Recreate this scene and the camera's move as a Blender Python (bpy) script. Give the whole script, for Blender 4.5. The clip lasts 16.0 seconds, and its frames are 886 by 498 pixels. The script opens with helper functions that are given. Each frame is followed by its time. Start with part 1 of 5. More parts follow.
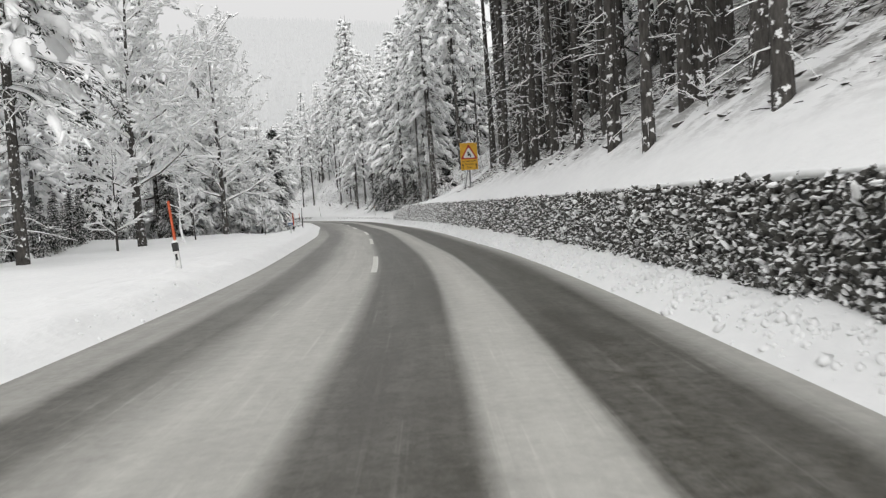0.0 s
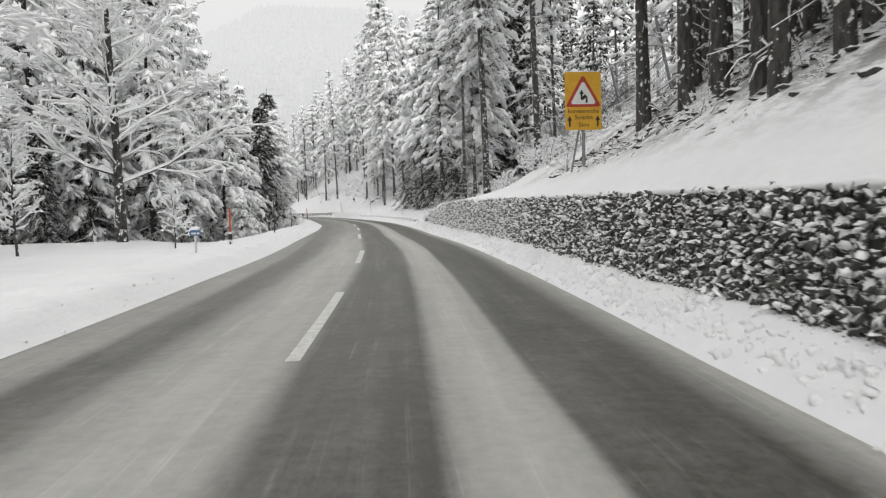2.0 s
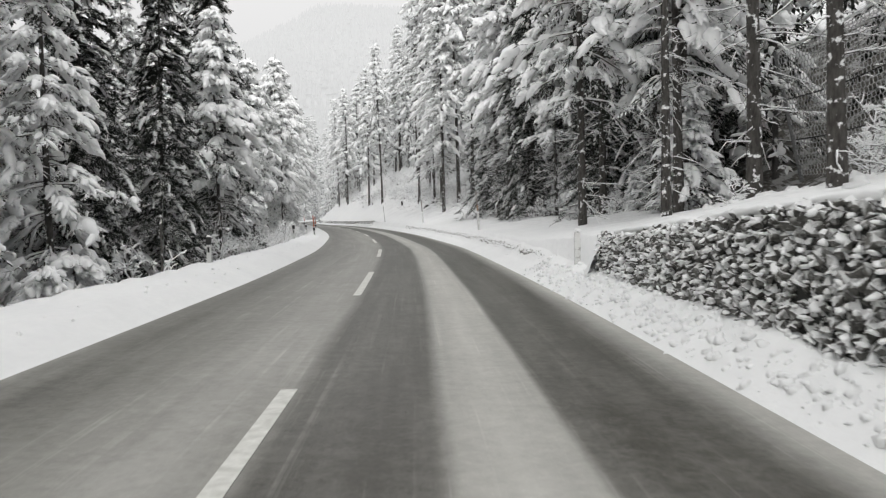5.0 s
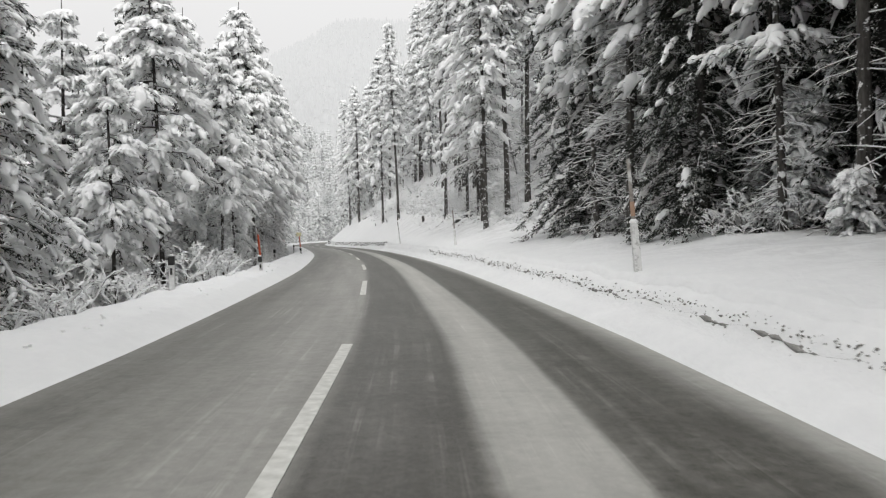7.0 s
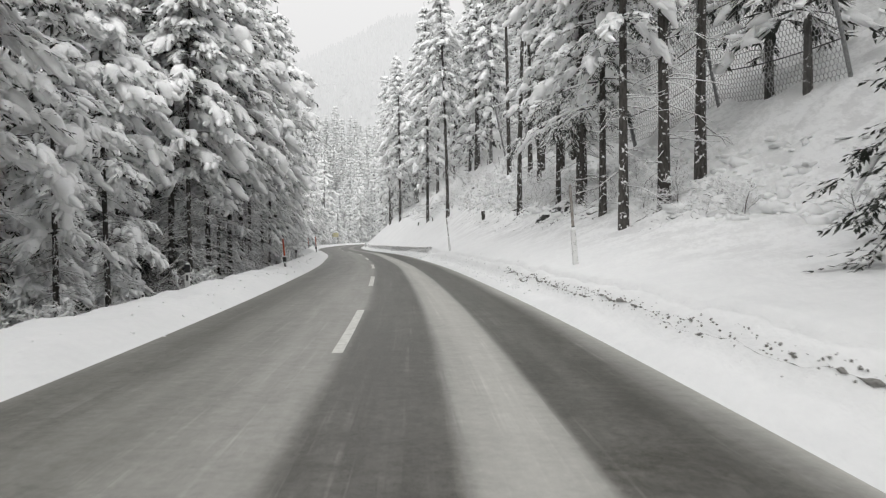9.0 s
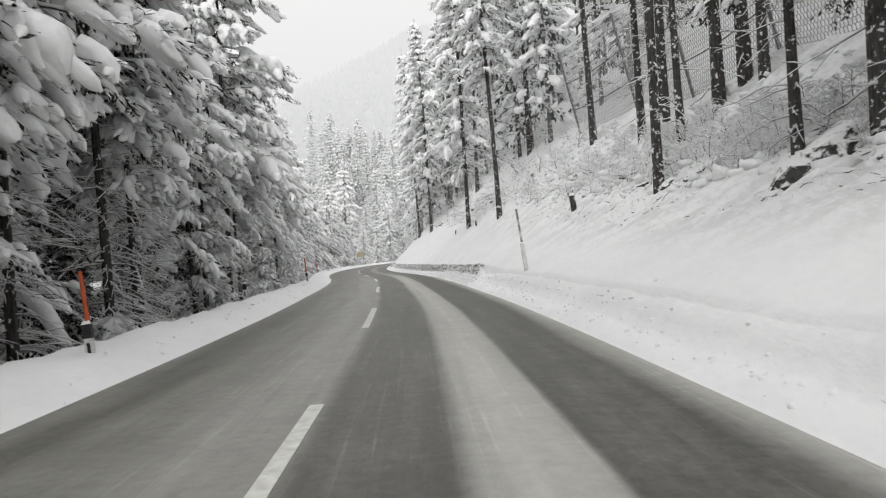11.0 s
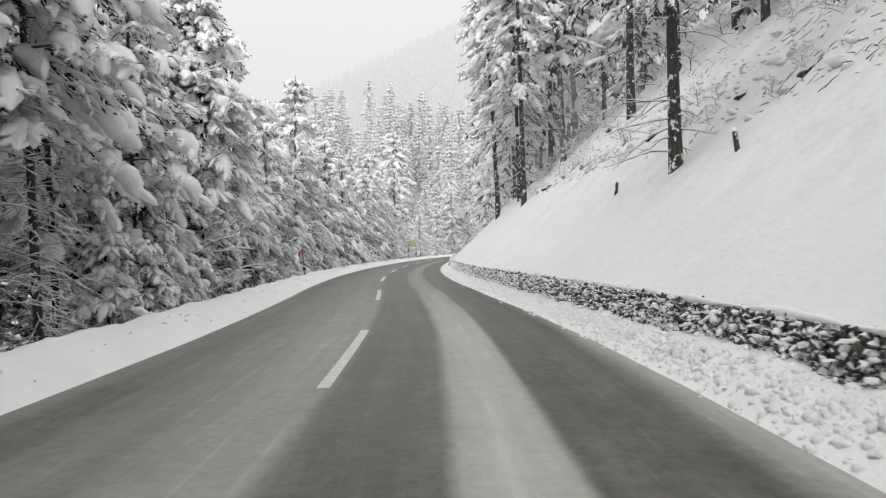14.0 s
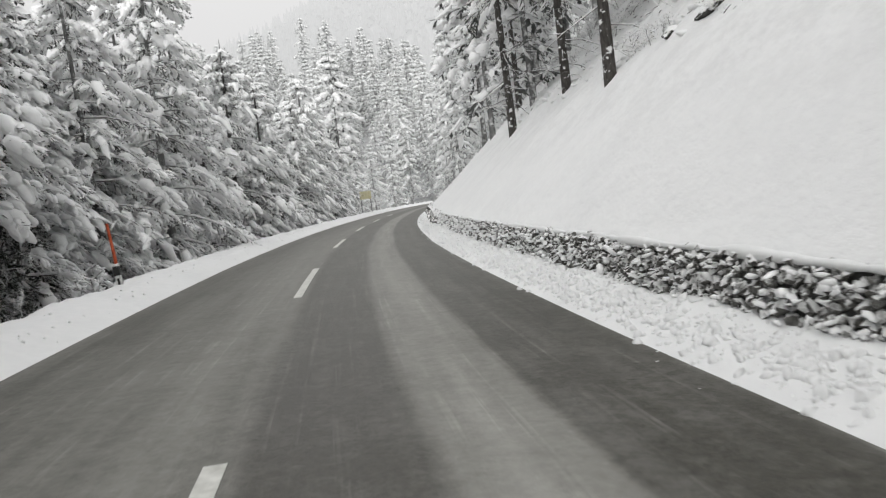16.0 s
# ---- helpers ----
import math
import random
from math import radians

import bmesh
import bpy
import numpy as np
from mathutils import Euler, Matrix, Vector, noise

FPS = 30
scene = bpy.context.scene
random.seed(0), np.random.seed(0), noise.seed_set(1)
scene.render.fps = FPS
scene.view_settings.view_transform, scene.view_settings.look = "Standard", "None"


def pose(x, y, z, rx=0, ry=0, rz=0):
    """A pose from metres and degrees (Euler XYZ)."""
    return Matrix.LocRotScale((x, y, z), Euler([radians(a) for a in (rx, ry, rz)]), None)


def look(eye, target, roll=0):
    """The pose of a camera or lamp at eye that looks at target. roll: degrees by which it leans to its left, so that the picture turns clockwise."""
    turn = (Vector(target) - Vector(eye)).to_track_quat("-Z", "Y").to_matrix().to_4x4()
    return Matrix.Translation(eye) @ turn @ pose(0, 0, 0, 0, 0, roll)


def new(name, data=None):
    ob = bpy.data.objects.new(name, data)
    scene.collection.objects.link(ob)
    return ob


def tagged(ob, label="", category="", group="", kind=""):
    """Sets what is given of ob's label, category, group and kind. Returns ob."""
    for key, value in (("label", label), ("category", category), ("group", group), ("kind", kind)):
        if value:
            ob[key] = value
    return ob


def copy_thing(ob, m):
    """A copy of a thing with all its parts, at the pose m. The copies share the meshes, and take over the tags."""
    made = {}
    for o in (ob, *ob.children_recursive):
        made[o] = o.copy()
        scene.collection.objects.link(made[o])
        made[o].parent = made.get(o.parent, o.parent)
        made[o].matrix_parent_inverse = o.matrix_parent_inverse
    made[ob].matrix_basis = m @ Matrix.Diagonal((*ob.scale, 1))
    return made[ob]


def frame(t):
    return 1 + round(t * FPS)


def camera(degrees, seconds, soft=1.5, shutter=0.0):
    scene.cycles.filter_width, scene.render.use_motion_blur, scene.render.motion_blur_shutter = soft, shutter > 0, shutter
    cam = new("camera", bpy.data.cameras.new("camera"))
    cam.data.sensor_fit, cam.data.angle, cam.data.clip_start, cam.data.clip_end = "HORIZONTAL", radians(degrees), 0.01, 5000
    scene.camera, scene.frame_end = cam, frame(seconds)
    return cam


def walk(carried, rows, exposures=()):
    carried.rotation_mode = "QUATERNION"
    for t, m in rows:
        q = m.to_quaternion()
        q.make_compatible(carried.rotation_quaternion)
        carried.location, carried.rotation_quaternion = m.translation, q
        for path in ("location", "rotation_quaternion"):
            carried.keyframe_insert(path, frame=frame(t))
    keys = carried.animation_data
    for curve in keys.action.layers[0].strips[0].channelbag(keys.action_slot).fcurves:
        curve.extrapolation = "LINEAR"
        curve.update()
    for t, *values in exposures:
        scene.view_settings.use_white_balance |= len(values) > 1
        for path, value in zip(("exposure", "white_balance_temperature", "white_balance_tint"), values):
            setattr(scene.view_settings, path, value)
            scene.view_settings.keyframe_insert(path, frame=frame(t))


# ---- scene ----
cam = camera(57.2, 16.0, 1.2, 0.1)
# seconds, place, (yaw, pitch, roll)
PATH = [
    (0.0, (2.819, 1.344, 1.291), (1.83, -3.09, -3.85)),
    (0.5, (2.596, 7.272, 1.329), (2.72, -3.35, -3.78)),
    (1.0, (2.176, 13.293, 1.303), (3.44, -3.43, -3.34)),
    (1.5, (1.688, 19.191, 1.304), (3.97, -3.21, -2.94)),
    (2.0, (1.047, 24.959, 1.304), (4.35, -3.07, -1.83)),
    (2.5, (0.319, 30.585, 1.291), (5.17, -3.12, -1.08)),
    (3.0, (-0.296, 36.289, 1.257), (6.39, -3.05, -0.65)),
    (3.5, (-1.138, 41.948, 1.310), (7.33, -2.86, -0.46)),
    (4.0, (-2.040, 47.603, 1.342), (7.95, -2.71, -0.51)),
    (4.5, (-3.001, 53.253, 1.352), (8.25, -2.59, -0.81)),
    (5.0, (-4.012, 58.888, 1.346), (8.39, -2.45, -1.20)),
    (5.5, (-5.060, 64.496, 1.331), (8.55, -2.19, -1.51)),
    (6.0, (-6.133, 70.064, 1.314), (8.89, -1.76, -1.58)),
    (6.5, (-7.232, 75.593, 1.295), (9.40, -1.14, -1.43)),
    (7.0, (-8.369, 81.080, 1.273), (9.88, -1.02, -1.51)),
    (7.5, (-9.522, 86.234, 1.262), (10.31, -0.82, -1.56)),
    (8.0, (-10.754, 91.655, 1.290), (11.08, -0.61, -0.95)),
    (8.5, (-12.023, 97.127, 1.325), (12.32, -0.80, -0.24)),
    (9.0, (-13.315, 102.351, 1.328), (13.26, -0.76, -0.44)),
    (9.5, (-14.630, 107.329, 1.302), (13.92, -0.49, -1.56)),
    (10.0, (-16.011, 112.273, 1.266), (14.43, -0.12, -2.95)),
    (10.5, (-17.502, 117.399, 1.244), (14.97, 0.20, -3.95)),
    (11.0, (-19.147, 122.919, 1.257), (15.66, 0.34, -3.92)),
    (11.5, (-20.946, 128.835, 1.305), (16.53, 0.29, -2.86)),
    (12.0, (-22.828, 134.771, 1.321), (18.32, 0.52, -0.99)),
    (12.5, (-24.771, 140.718, 1.338), (19.72, 0.49, -0.30)),
    (13.0, (-26.742, 146.547, 1.347), (20.67, 0.57, -0.71)),
    (13.5, (-28.863, 152.239, 1.304), (20.66, 0.38, -1.16)),
    (14.0, (-30.883, 157.739, 1.305), (20.21, 0.01, -1.89)),
    (14.5, (-33.074, 163.180, 1.287), (19.54, -0.27, -2.47)),
    (15.0, (-35.214, 168.424, 1.289), (19.38, -0.65, -3.79)),
    (15.5, (-37.455, 173.734, 1.274), (19.07, -0.97, -4.31)),
    (16.0, (-39.806, 178.950, 1.316), (17.33, -3.87, -6.93)),
]
EXPOSURES = [(0.0, -0.19), (0.5, -0.13), (1.2, -0.07), (8.0, -0.07), (10.8, -0.03), (13.5, -0.02), (16.0, -0.13)]


def aimed(x, y, z, yaw, pitch, roll):
    ahead = Vector((-math.sin(radians(yaw)) * math.cos(radians(pitch)), math.cos(radians(yaw)) * math.cos(radians(pitch)), math.sin(radians(pitch))))
    return look((x, y, z), Vector((x, y, z)) + ahead, roll)


walk(cam, [(t, aimed(*eye, *turn)) for t, eye, turn in PATH], EXPOSURES)

# ---------------------------------------------------------------- sky and light
SKY_LOW, SKY_HIGH = 8.2, 15.6
world = bpy.data.worlds.new("overcast_sky")
scene.world = world
world.use_nodes = True
wt = world.node_tree
wt.nodes.clear()
sky = wt.nodes.new("ShaderNodeTexSky")
sky.sky_type, sky.sun_disc = "NISHITA", False
sky.sun_elevation, sky.sun_rotation = radians(27), radians(169)
sky_grey = wt.nodes.new("ShaderNodeHueSaturation")
sky_grey.inputs["Saturation"].default_value = 0.0
sky_mix = wt.nodes.new("ShaderNodeMix")
sky_mix.data_type = "RGBA"
sky_mix.inputs["Factor"].default_value = 0.88
# an overcast sky is about three times as bright overhead as at the horizon
sky_way = wt.nodes.new("ShaderNodeTexCoord")
sky_split = wt.nodes.new("ShaderNodeSeparateXYZ")
sky_lift = wt.nodes.new("ShaderNodeMapRange")
for key, value in (("From Min", 0.14), ("From Max", 1.0), ("To Min", SKY_LOW), ("To Max", SKY_HIGH)):
    sky_lift.inputs[key].default_value = value
sky_tint = wt.nodes.new("ShaderNodeVectorMath")
sky_tint.operation = "SCALE"
sky_tint.inputs[0].default_value = (1.004, 1.0, 1.0)
wt.links.new(sky_way.outputs["Generated"], sky_split.inputs[0])
wt.links.new(sky_split.outputs["Z"], sky_lift.inputs["Value"])
wt.links.new(sky_lift.outputs[0], sky_tint.inputs["Scale"])
wt.links.new(sky_tint.outputs[0], sky_mix.inputs["B"])
sky_back = wt.nodes.new("ShaderNodeBackground")
sky_back.inputs["Strength"].default_value = 0.1
sky_out = wt.nodes.new("ShaderNodeOutputWorld")
wt.links.new(sky.outputs[0], sky_grey.inputs["Color"])
wt.links.new(sky_grey.outputs[0], sky_mix.inputs["A"])
wt.links.new(sky_mix.outputs["Result"], sky_back.inputs["Color"])
wt.links.new(sky_back.outputs[0], sky_out.inputs["Surface"])

sun_data = bpy.data.lights.new("sun", "SUN")
sun_data.energy, sun_data.angle, sun_data.color = 1.5, radians(60), (1.0, 0.99, 0.972)
sun = new("sun", sun_data)
sun.matrix_world = look((0, 0, 26), (-10, 50, 0))


# ---------------------------------------------------------------- materials
class Nodes:
    """A short way to write a node material."""

    def __init__(self, name):
        self.mat = bpy.data.materials.new(name)
        self.mat.use_nodes = True
        self.t = self.mat.node_tree
        self.bsdf = self.t.nodes["Principled BSDF"]

    def add(self, kind, **values):
        n = self.t.nodes.new(kind)
        for key, value in values.items():
            n.inputs[key.replace("_", " ")].default_value = value
        return n

    def link(self, a, b):
        self.t.links.new(a, b)

    def coords(self):
        return self.add("ShaderNodeNewGeometry").outputs["Position"]

    def noise(self, vector, scale, detail=4.0, rough=0.55, stretch=None):
        if stretch:
            m = self.add("ShaderNodeMapping", Scale=stretch)
            self.link(vector, m.inputs["Vector"])
            vector = m.outputs[0]
        n = self.add("ShaderNodeTexNoise", Scale=scale, Detail=detail, Roughness=rough)
        self.link(vector, n.inputs["Vector"])
        return n.outputs["Fac"]

    def ramp(self, fac, *stops):
        n = self.add("ShaderNodeValToRGB")
        while len(n.color_ramp.elements) < len(stops):
            n.color_ramp.elements.new(0.5)
        for e, (at, c) in zip(n.color_ramp.elements, stops):
            e.position = at
            e.color = (c, c, c, 1) if not isinstance(c, tuple) else (*c, 1)
        self.link(fac, n.inputs[0])
        return n.outputs["Color"]

    def math(self, op, a, b=0.0, clamp=False):
        n = self.add("ShaderNodeMath")
        n.operation, n.use_clamp = op, clamp
        for k, v in enumerate((a, b)):
            if isinstance(v, (int, float)):
                n.inputs[k].default_value = v
            else:
                self.link(v, n.inputs[k])
        return n.outputs[0]

    def mix(self, fac, a, b):
        n = self.add("ShaderNodeMix")
        n.data_type = "RGBA"
        for key, v in (("Factor", fac), ("A", a), ("B", b)):
            if isinstance(v, (int, float)):
                n.inputs[key].default_value = v
            elif isinstance(v, tuple):
                n.inputs[key].default_value = (*v, 1)
            else:
                self.link(v, n.inputs[key])
        return n.outputs["Result"]

    def upward(self):
        n = self.add("ShaderNodeSeparateXYZ")
        self.link(self.add("ShaderNodeNewGeometry").outputs["Normal"], n.inputs[0])
        return n.outputs["Z"]

    def done(self, color, rough=0.8, bump=None, strength=0.3, distance=0.05, spec=0.3):
        for key, v in (("Base Color", color), ("Roughness", rough)):
            if isinstance(v, tuple):
                self.bsdf.inputs[key].default_value = (*v, 1)
            elif isinstance(v, (int, float)):
                self.bsdf.inputs[key].default_value = v
            else:
                self.link(v, self.bsdf.inputs[key])
        self.bsdf.inputs["Specular IOR Level"].default_value = spec
        if bump is not None:
            b = self.add("ShaderNodeBump", Strength=strength, Distance=distance)
            self.link(bump, b.inputs["Height"])
            self.link(b.outputs[0], self.bsdf.inputs["Normal"])
        return self.mat


def make_snow(name, low, high, grain=6.0, dirt=0.0):
    n = Nodes(name)
    p = n.coords()
    big, fine = n.noise(p, 0.6, 5), n.noise(p, grain, 8, 0.65)
    tone = n.ramp(n.math("ADD", n.math("MULTIPLY", big, 0.5), n.math("MULTIPLY", fine, 0.5)), (0.3, low), (0.7, high))
    if dirt:
        tone = n.mix(n.math("MULTIPLY", n.ramp(n.noise(p, 9.0, 6, 0.7), (0.52, 0.0), (0.66, 1.0)), dirt), tone, (0.16, 0.155, 0.14))
    return n.done(tone, 0.75, fine, 0.35, 0.06, 0.2)


SNOW = make_snow("snow", (0.8, 0.808, 0.808), (0.9, 0.905, 0.9))
SNOW_TREE = make_snow("snow_on_branches", (0.92, 0.925, 0.925), (0.96, 0.96, 0.96), 14.0)
# Dirty grit, toned dark enough to include the ploughed edge's shadow.
GRIT_AND_SHADOW = make_snow("grit_and_edge_shadow", (0.1, 0.098, 0.09), (0.5, 0.49, 0.47), 30.0, 0.8)
SNOW_DIRTY = make_snow("ploughed_snow", (0.62, 0.62, 0.61), (0.82, 0.82, 0.81), 12.0, 0.7)


def make_dusted(name, dark, light, snow_from, snow_to, scale, rough=0.85, stretch=None, side=0.0, bump=0.4):
    """A dark surface with snow lying on what faces up, in patches."""
    n = Nodes(name)
    p = n.coords()
    grain, patch = n.noise(p, scale, 6, 0.65, stretch), n.noise(p, scale * 0.45, 5, 0.6)
    base = n.ramp(grain, (0.3, dark), (0.72, light))
    lying = n.math("ADD", n.upward(), n.math("MULTIPLY", n.math("SUBTRACT", patch, 0.5), 2.6))
    lying = n.math("ADD", lying, side)
    fac = n.ramp(n.math("ADD", n.math("MULTIPLY", lying, 0.5), 0.5), (snow_from, 0.0), (snow_to, 1.0))
    return n.done(n.mix(fac, base, (0.8, 0.805, 0.8)), rough, grain, bump, 0.03)


NEEDLES = make_dusted("snow_dusted_needles", (0.016, 0.02, 0.016), (0.06, 0.066, 0.054), 0.48, 0.74, 11.0)
# Lighter than snow alone would make it: mist among the trees is included.
NEEDLES_MID = make_dusted("snow_and_haze_needles", (0.025, 0.029, 0.025), (0.09, 0.095, 0.085), 0.3, 0.56, 5.0)
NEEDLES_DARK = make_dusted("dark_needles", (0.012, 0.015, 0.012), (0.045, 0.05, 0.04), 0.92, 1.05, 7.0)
# Paler needles and bark: partly real snow, partly distance haze mixed into the colour.
NEEDLES_FROST_HAZE = make_dusted("frost_and_haze_needles", (0.05, 0.054, 0.05), (0.15, 0.155, 0.15), 0.42, 0.68, 5.0)
BARK = make_dusted("snow_flecked_bark", (0.022, 0.02, 0.018), (0.105, 0.098, 0.09), 0.61, 0.67, 15.0, 0.9, (1, 1, 0.25))
BARK_PALE = make_dusted("frost_and_haze_bark", (0.1, 0.1, 0.098), (0.22, 0.22, 0.215), 0.52, 0.7, 7.0, 0.9, (1, 1, 0.25))
# Palest set, for the farthest trees: haze lifts even the base colours.
NEEDLES_RIME_HAZE = make_dusted("rime_and_haze_needles", (0.34, 0.345, 0.345), (0.48, 0.485, 0.485), 0.4, 0.7, 3.0)
BARK_RIME_HAZE = make_dusted("rime_and_haze_bark", (0.3, 0.3, 0.298), (0.42, 0.42, 0.415), 0.5, 0.7, 7.0, 0.9, (1, 1, 0.25))
# Bark of the forest stand, lightened to include mist as well as snow.
BARK_MID = make_dusted("snow_and_haze_bark", (0.04, 0.038, 0.035), (0.14, 0.135, 0.128), 0.62, 0.74, 8.0, 0.9, (1, 1, 0.25))
TWIG = make_dusted("twig_bark", (0.03, 0.027, 0.024), (0.11, 0.1, 0.092), 0.66, 0.8, 12.0)
STONE = make_dusted("snow_crusted_stone", (0.06, 0.059, 0.054), (0.22, 0.215, 0.2), 0.44, 0.74, 22.0, 0.85, None, 0.0, 0.6)
STONE_WET = make_dusted("damp_stone", (0.035, 0.034, 0.03), (0.13, 0.127, 0.115), 0.62, 0.8, 16.0, 0.7, None, 0.0, 0.6)
STONE_BACK = make_dusted("stone_joint", (0.02, 0.02, 0.019), (0.07, 0.07, 0.066), 0.66, 0.8, 10.0)


def plain(name, low, high, scale=8.0, rough=0.5, metal=0.0):
    n = Nodes(name)
    g = n.noise(n.coords(), scale, 5)
    n.bsdf.inputs["Metallic"].default_value = metal
    return n.done(n.ramp(g, (0.3, low), (0.7, high)), rough, g, 0.1, 0.01)


# Far sign's yellow, washed out in the colour itself to suggest haze.
PALE_YELLOW = plain("haze_paled_yellow", (0.55, 0.5, 0.3), (0.68, 0.64, 0.44), 5.0, 0.6)
YELLOW = plain("sign_yellow", (0.62, 0.34, 0.035), (0.72, 0.42, 0.05), 5.0, 0.45)
RED = plain("sign_red", (0.36, 0.05, 0.03), (0.46, 0.07, 0.045), 6.0, 0.45)
SIGN_WHITE = plain("sign_white", (0.66, 0.66, 0.64), (0.78, 0.78, 0.76), 6.0, 0.45)
BLACK = plain("sign_black", (0.015, 0.015, 0.015), (0.035, 0.035, 0.033), 9.0, 0.5)
STEEL = plain("galvanised_steel", (0.16, 0.165, 0.165), (0.3, 0.3, 0.3), 14.0, 0.5, 0.6)
ORANGE = plain("orange_pole_paint", (0.42, 0.075, 0.03), (0.56, 0.12, 0.05), 12.0, 0.5)
RUST = plain("faded_rust_paint", (0.34, 0.2, 0.13), (0.46, 0.32, 0.24), 12.0, 0.6)
BROWN_POLE = make_dusted("snow_plastered_pole", (0.2, 0.17, 0.15), (0.36, 0.34, 0.32), 0.5, 0.7, 9.0, 0.7)
POST_WHITE = plain("post_white", (0.55, 0.55, 0.54), (0.76, 0.76, 0.75), 9.0, 0.5)
BLUE = plain("faded_blue", (0.06, 0.12, 0.24), (0.1, 0.18, 0.32), 8.0, 0.5)
PAINT = plain("worn_lane_paint", (0.5, 0.5, 0.46), (0.74, 0.74, 0.7), 9.0, 0.6)
WIRE = plain("frosted_wire", (0.3, 0.3, 0.3), (0.6, 0.6, 0.6), 8.0, 0.6)


def make_road():
    """Wet asphalt with slush left between the wheel tracks; across = metres from the centre line."""
    n = Nodes("wet_asphalt_with_slush")
    a, b = n.add("ShaderNodeAttribute"), n.add("ShaderNodeAttribute")
    a.attribute_name, b.attribute_name = "across", "along"
    p = n.coords()
    flow = n.add("ShaderNodeCombineXYZ")
    n.link(n.math("MULTIPLY", b.outputs["Fac"], 0.06), flow.inputs[0])
    n.link(a.outputs["Fac"], flow.inputs[1])
    streak = n.noise(flow.outputs[0], 3.2, 6, 0.6)
    wander = n.noise(flow.outputs[0], 0.9, 2)
    across = n.math("ADD", a.outputs["Fac"], n.math("MULTIPLY", n.math("SUBTRACT", wander, 0.5), 0.16))
    pos = n.math("ADD", n.math("MULTIPLY", across, 0.125), 0.5)
    c = lambda v: 0.5 + 0.125 * v  # noqa: E731
    right_lane = [(c(0.17), 0.03), (c(1.1), 0.05), (c(1.24), 0.56), (c(1.55), 0.72), (c(1.9), 0.58), (c(1.98), 0.08), (c(2.9), 0.06), (c(3.3), 0.6)]
    first = n.ramp(pos, (c(-3.05), 0.12), (c(-2.75), 0.42), (c(-2.2), 0.44), (c(-2.0), 0.1), (c(-1.5), 0.12), (c(-1.15), 0.45), (c(-0.7), 0.66), (c(-0.05), 0.58), *right_lane)
    later = n.ramp(pos, (c(-3.05), 0.4), (c(-2.6), 0.27), (c(-2.25), 0.14), (c(-1.95), 0.15), (c(-1.6), 0.24), (c(-1.0), 0.3), (c(-0.6), 0.42), (c(0.0), 0.4), *right_lane)
    film = n.mix(n.ramp(n.math("MULTIPLY", b.outputs["Fac"], 0.0025), (0.115, 0.0), (0.175, 1.0)), first, later)
    film = n.math("MULTIPLY", film, n.ramp(n.math("MULTIPLY", b.outputs["Fac"], 0.0025), (0.43, 1.0), (0.475, 0.5)))
    grain = n.noise(p, 26.0, 8, 0.7)
    blotch = n.noise(p, 1.3, 5, 0.6)
    film = n.math("ADD", film, n.math("MULTIPLY", n.math("SUBTRACT", streak, 0.5), 0.36))
    film = n.math("ADD", film, n.math("MULTIPLY", n.math("SUBTRACT", n.noise(p, 7.0, 8, 0.78), 0.5), 0.5))
    film = n.math("ADD", film, n.math("MULTIPLY", n.math("SUBTRACT", blotch, 0.5), 0.2), True)
    salt = n.ramp(n.noise(p, 48.0, 3, 0.8), (0.58, 0.0), (0.72, 1.0))
    film = n.math("ADD", film, n.math("MULTIPLY", salt, 0.14), True)
    lines = n.add("ShaderNodeCombineXYZ")
    n.link(n.math("MULTIPLY", b.outputs["Fac"], 0.012), lines.inputs[0])
    n.link(a.outputs["Fac"], lines.inputs[1])
    thread = n.ramp(n.noise(lines.outputs[0], 11.0, 3, 0.7), (0.56, 0.0), (0.7, 1.0))
    film = n.math("ADD", film, n.math("MULTIPLY", n.math("MULTIPLY", thread, 0.2), n.ramp(blotch, (0.35, 0.0), (0.65, 1.0))), True)
    stone = n.ramp(grain, (0.3, (0.027, 0.025, 0.019)), (0.75, (0.082, 0.077, 0.06)))
    tone = n.mix(film, stone, (0.62, 0.614, 0.572))
    rough = n.math("ADD", n.math("MULTIPLY", film, 0.35), 0.46)
    return n.done(tone, rough, grain, 0.35, 0.012, 0.35)


# Pale grey underwood; distance haze is blended into this tone.
UNDERWOOD = plain("hazed_underwood", (0.36, 0.365, 0.365), (0.56, 0.565, 0.565), 0.5, 0.9)
ROAD = make_road()


def make_ground():
    """Snow cover, with dark scrub and fallen matter on steep ground, and forest shade painted under trees."""
    n = Nodes("snow_cover")
    p = n.coords()
    bare = n.add("ShaderNodeAttribute")
    bare.attribute_name = "litter_and_shade"
    big, fine = n.noise(p, 0.5, 5), n.noise(p, 7.0, 8, 0.65, (1, 0.5, 1))
    tone = n.ramp(n.math("ADD", n.math("MULTIPLY", big, 0.5), n.math("MULTIPLY", fine, 0.5)), (0.3, (0.8, 0.808, 0.808)), (0.7, (0.89, 0.895, 0.89)))
    spots = n.ramp(n.math("ADD", n.math("MULTIPLY", n.noise(p, 1.1, 3), 0.5), n.math("MULTIPLY", n.noise(p, 8.0, 8, 0.75, (1, 0.25, 0.8)), 0.5)), (0.45, 0.0), (0.56, 1.0))
    # values over 1 darken evenly: shade of the forest interior, painted on
    fac = n.math("ADD", n.math("MULTIPLY", spots, n.math("MINIMUM", bare.outputs["Fac"], 1.0)), n.math("MAXIMUM", n.math("SUBTRACT", bare.outputs["Fac"], 1.0), 0.0), True)
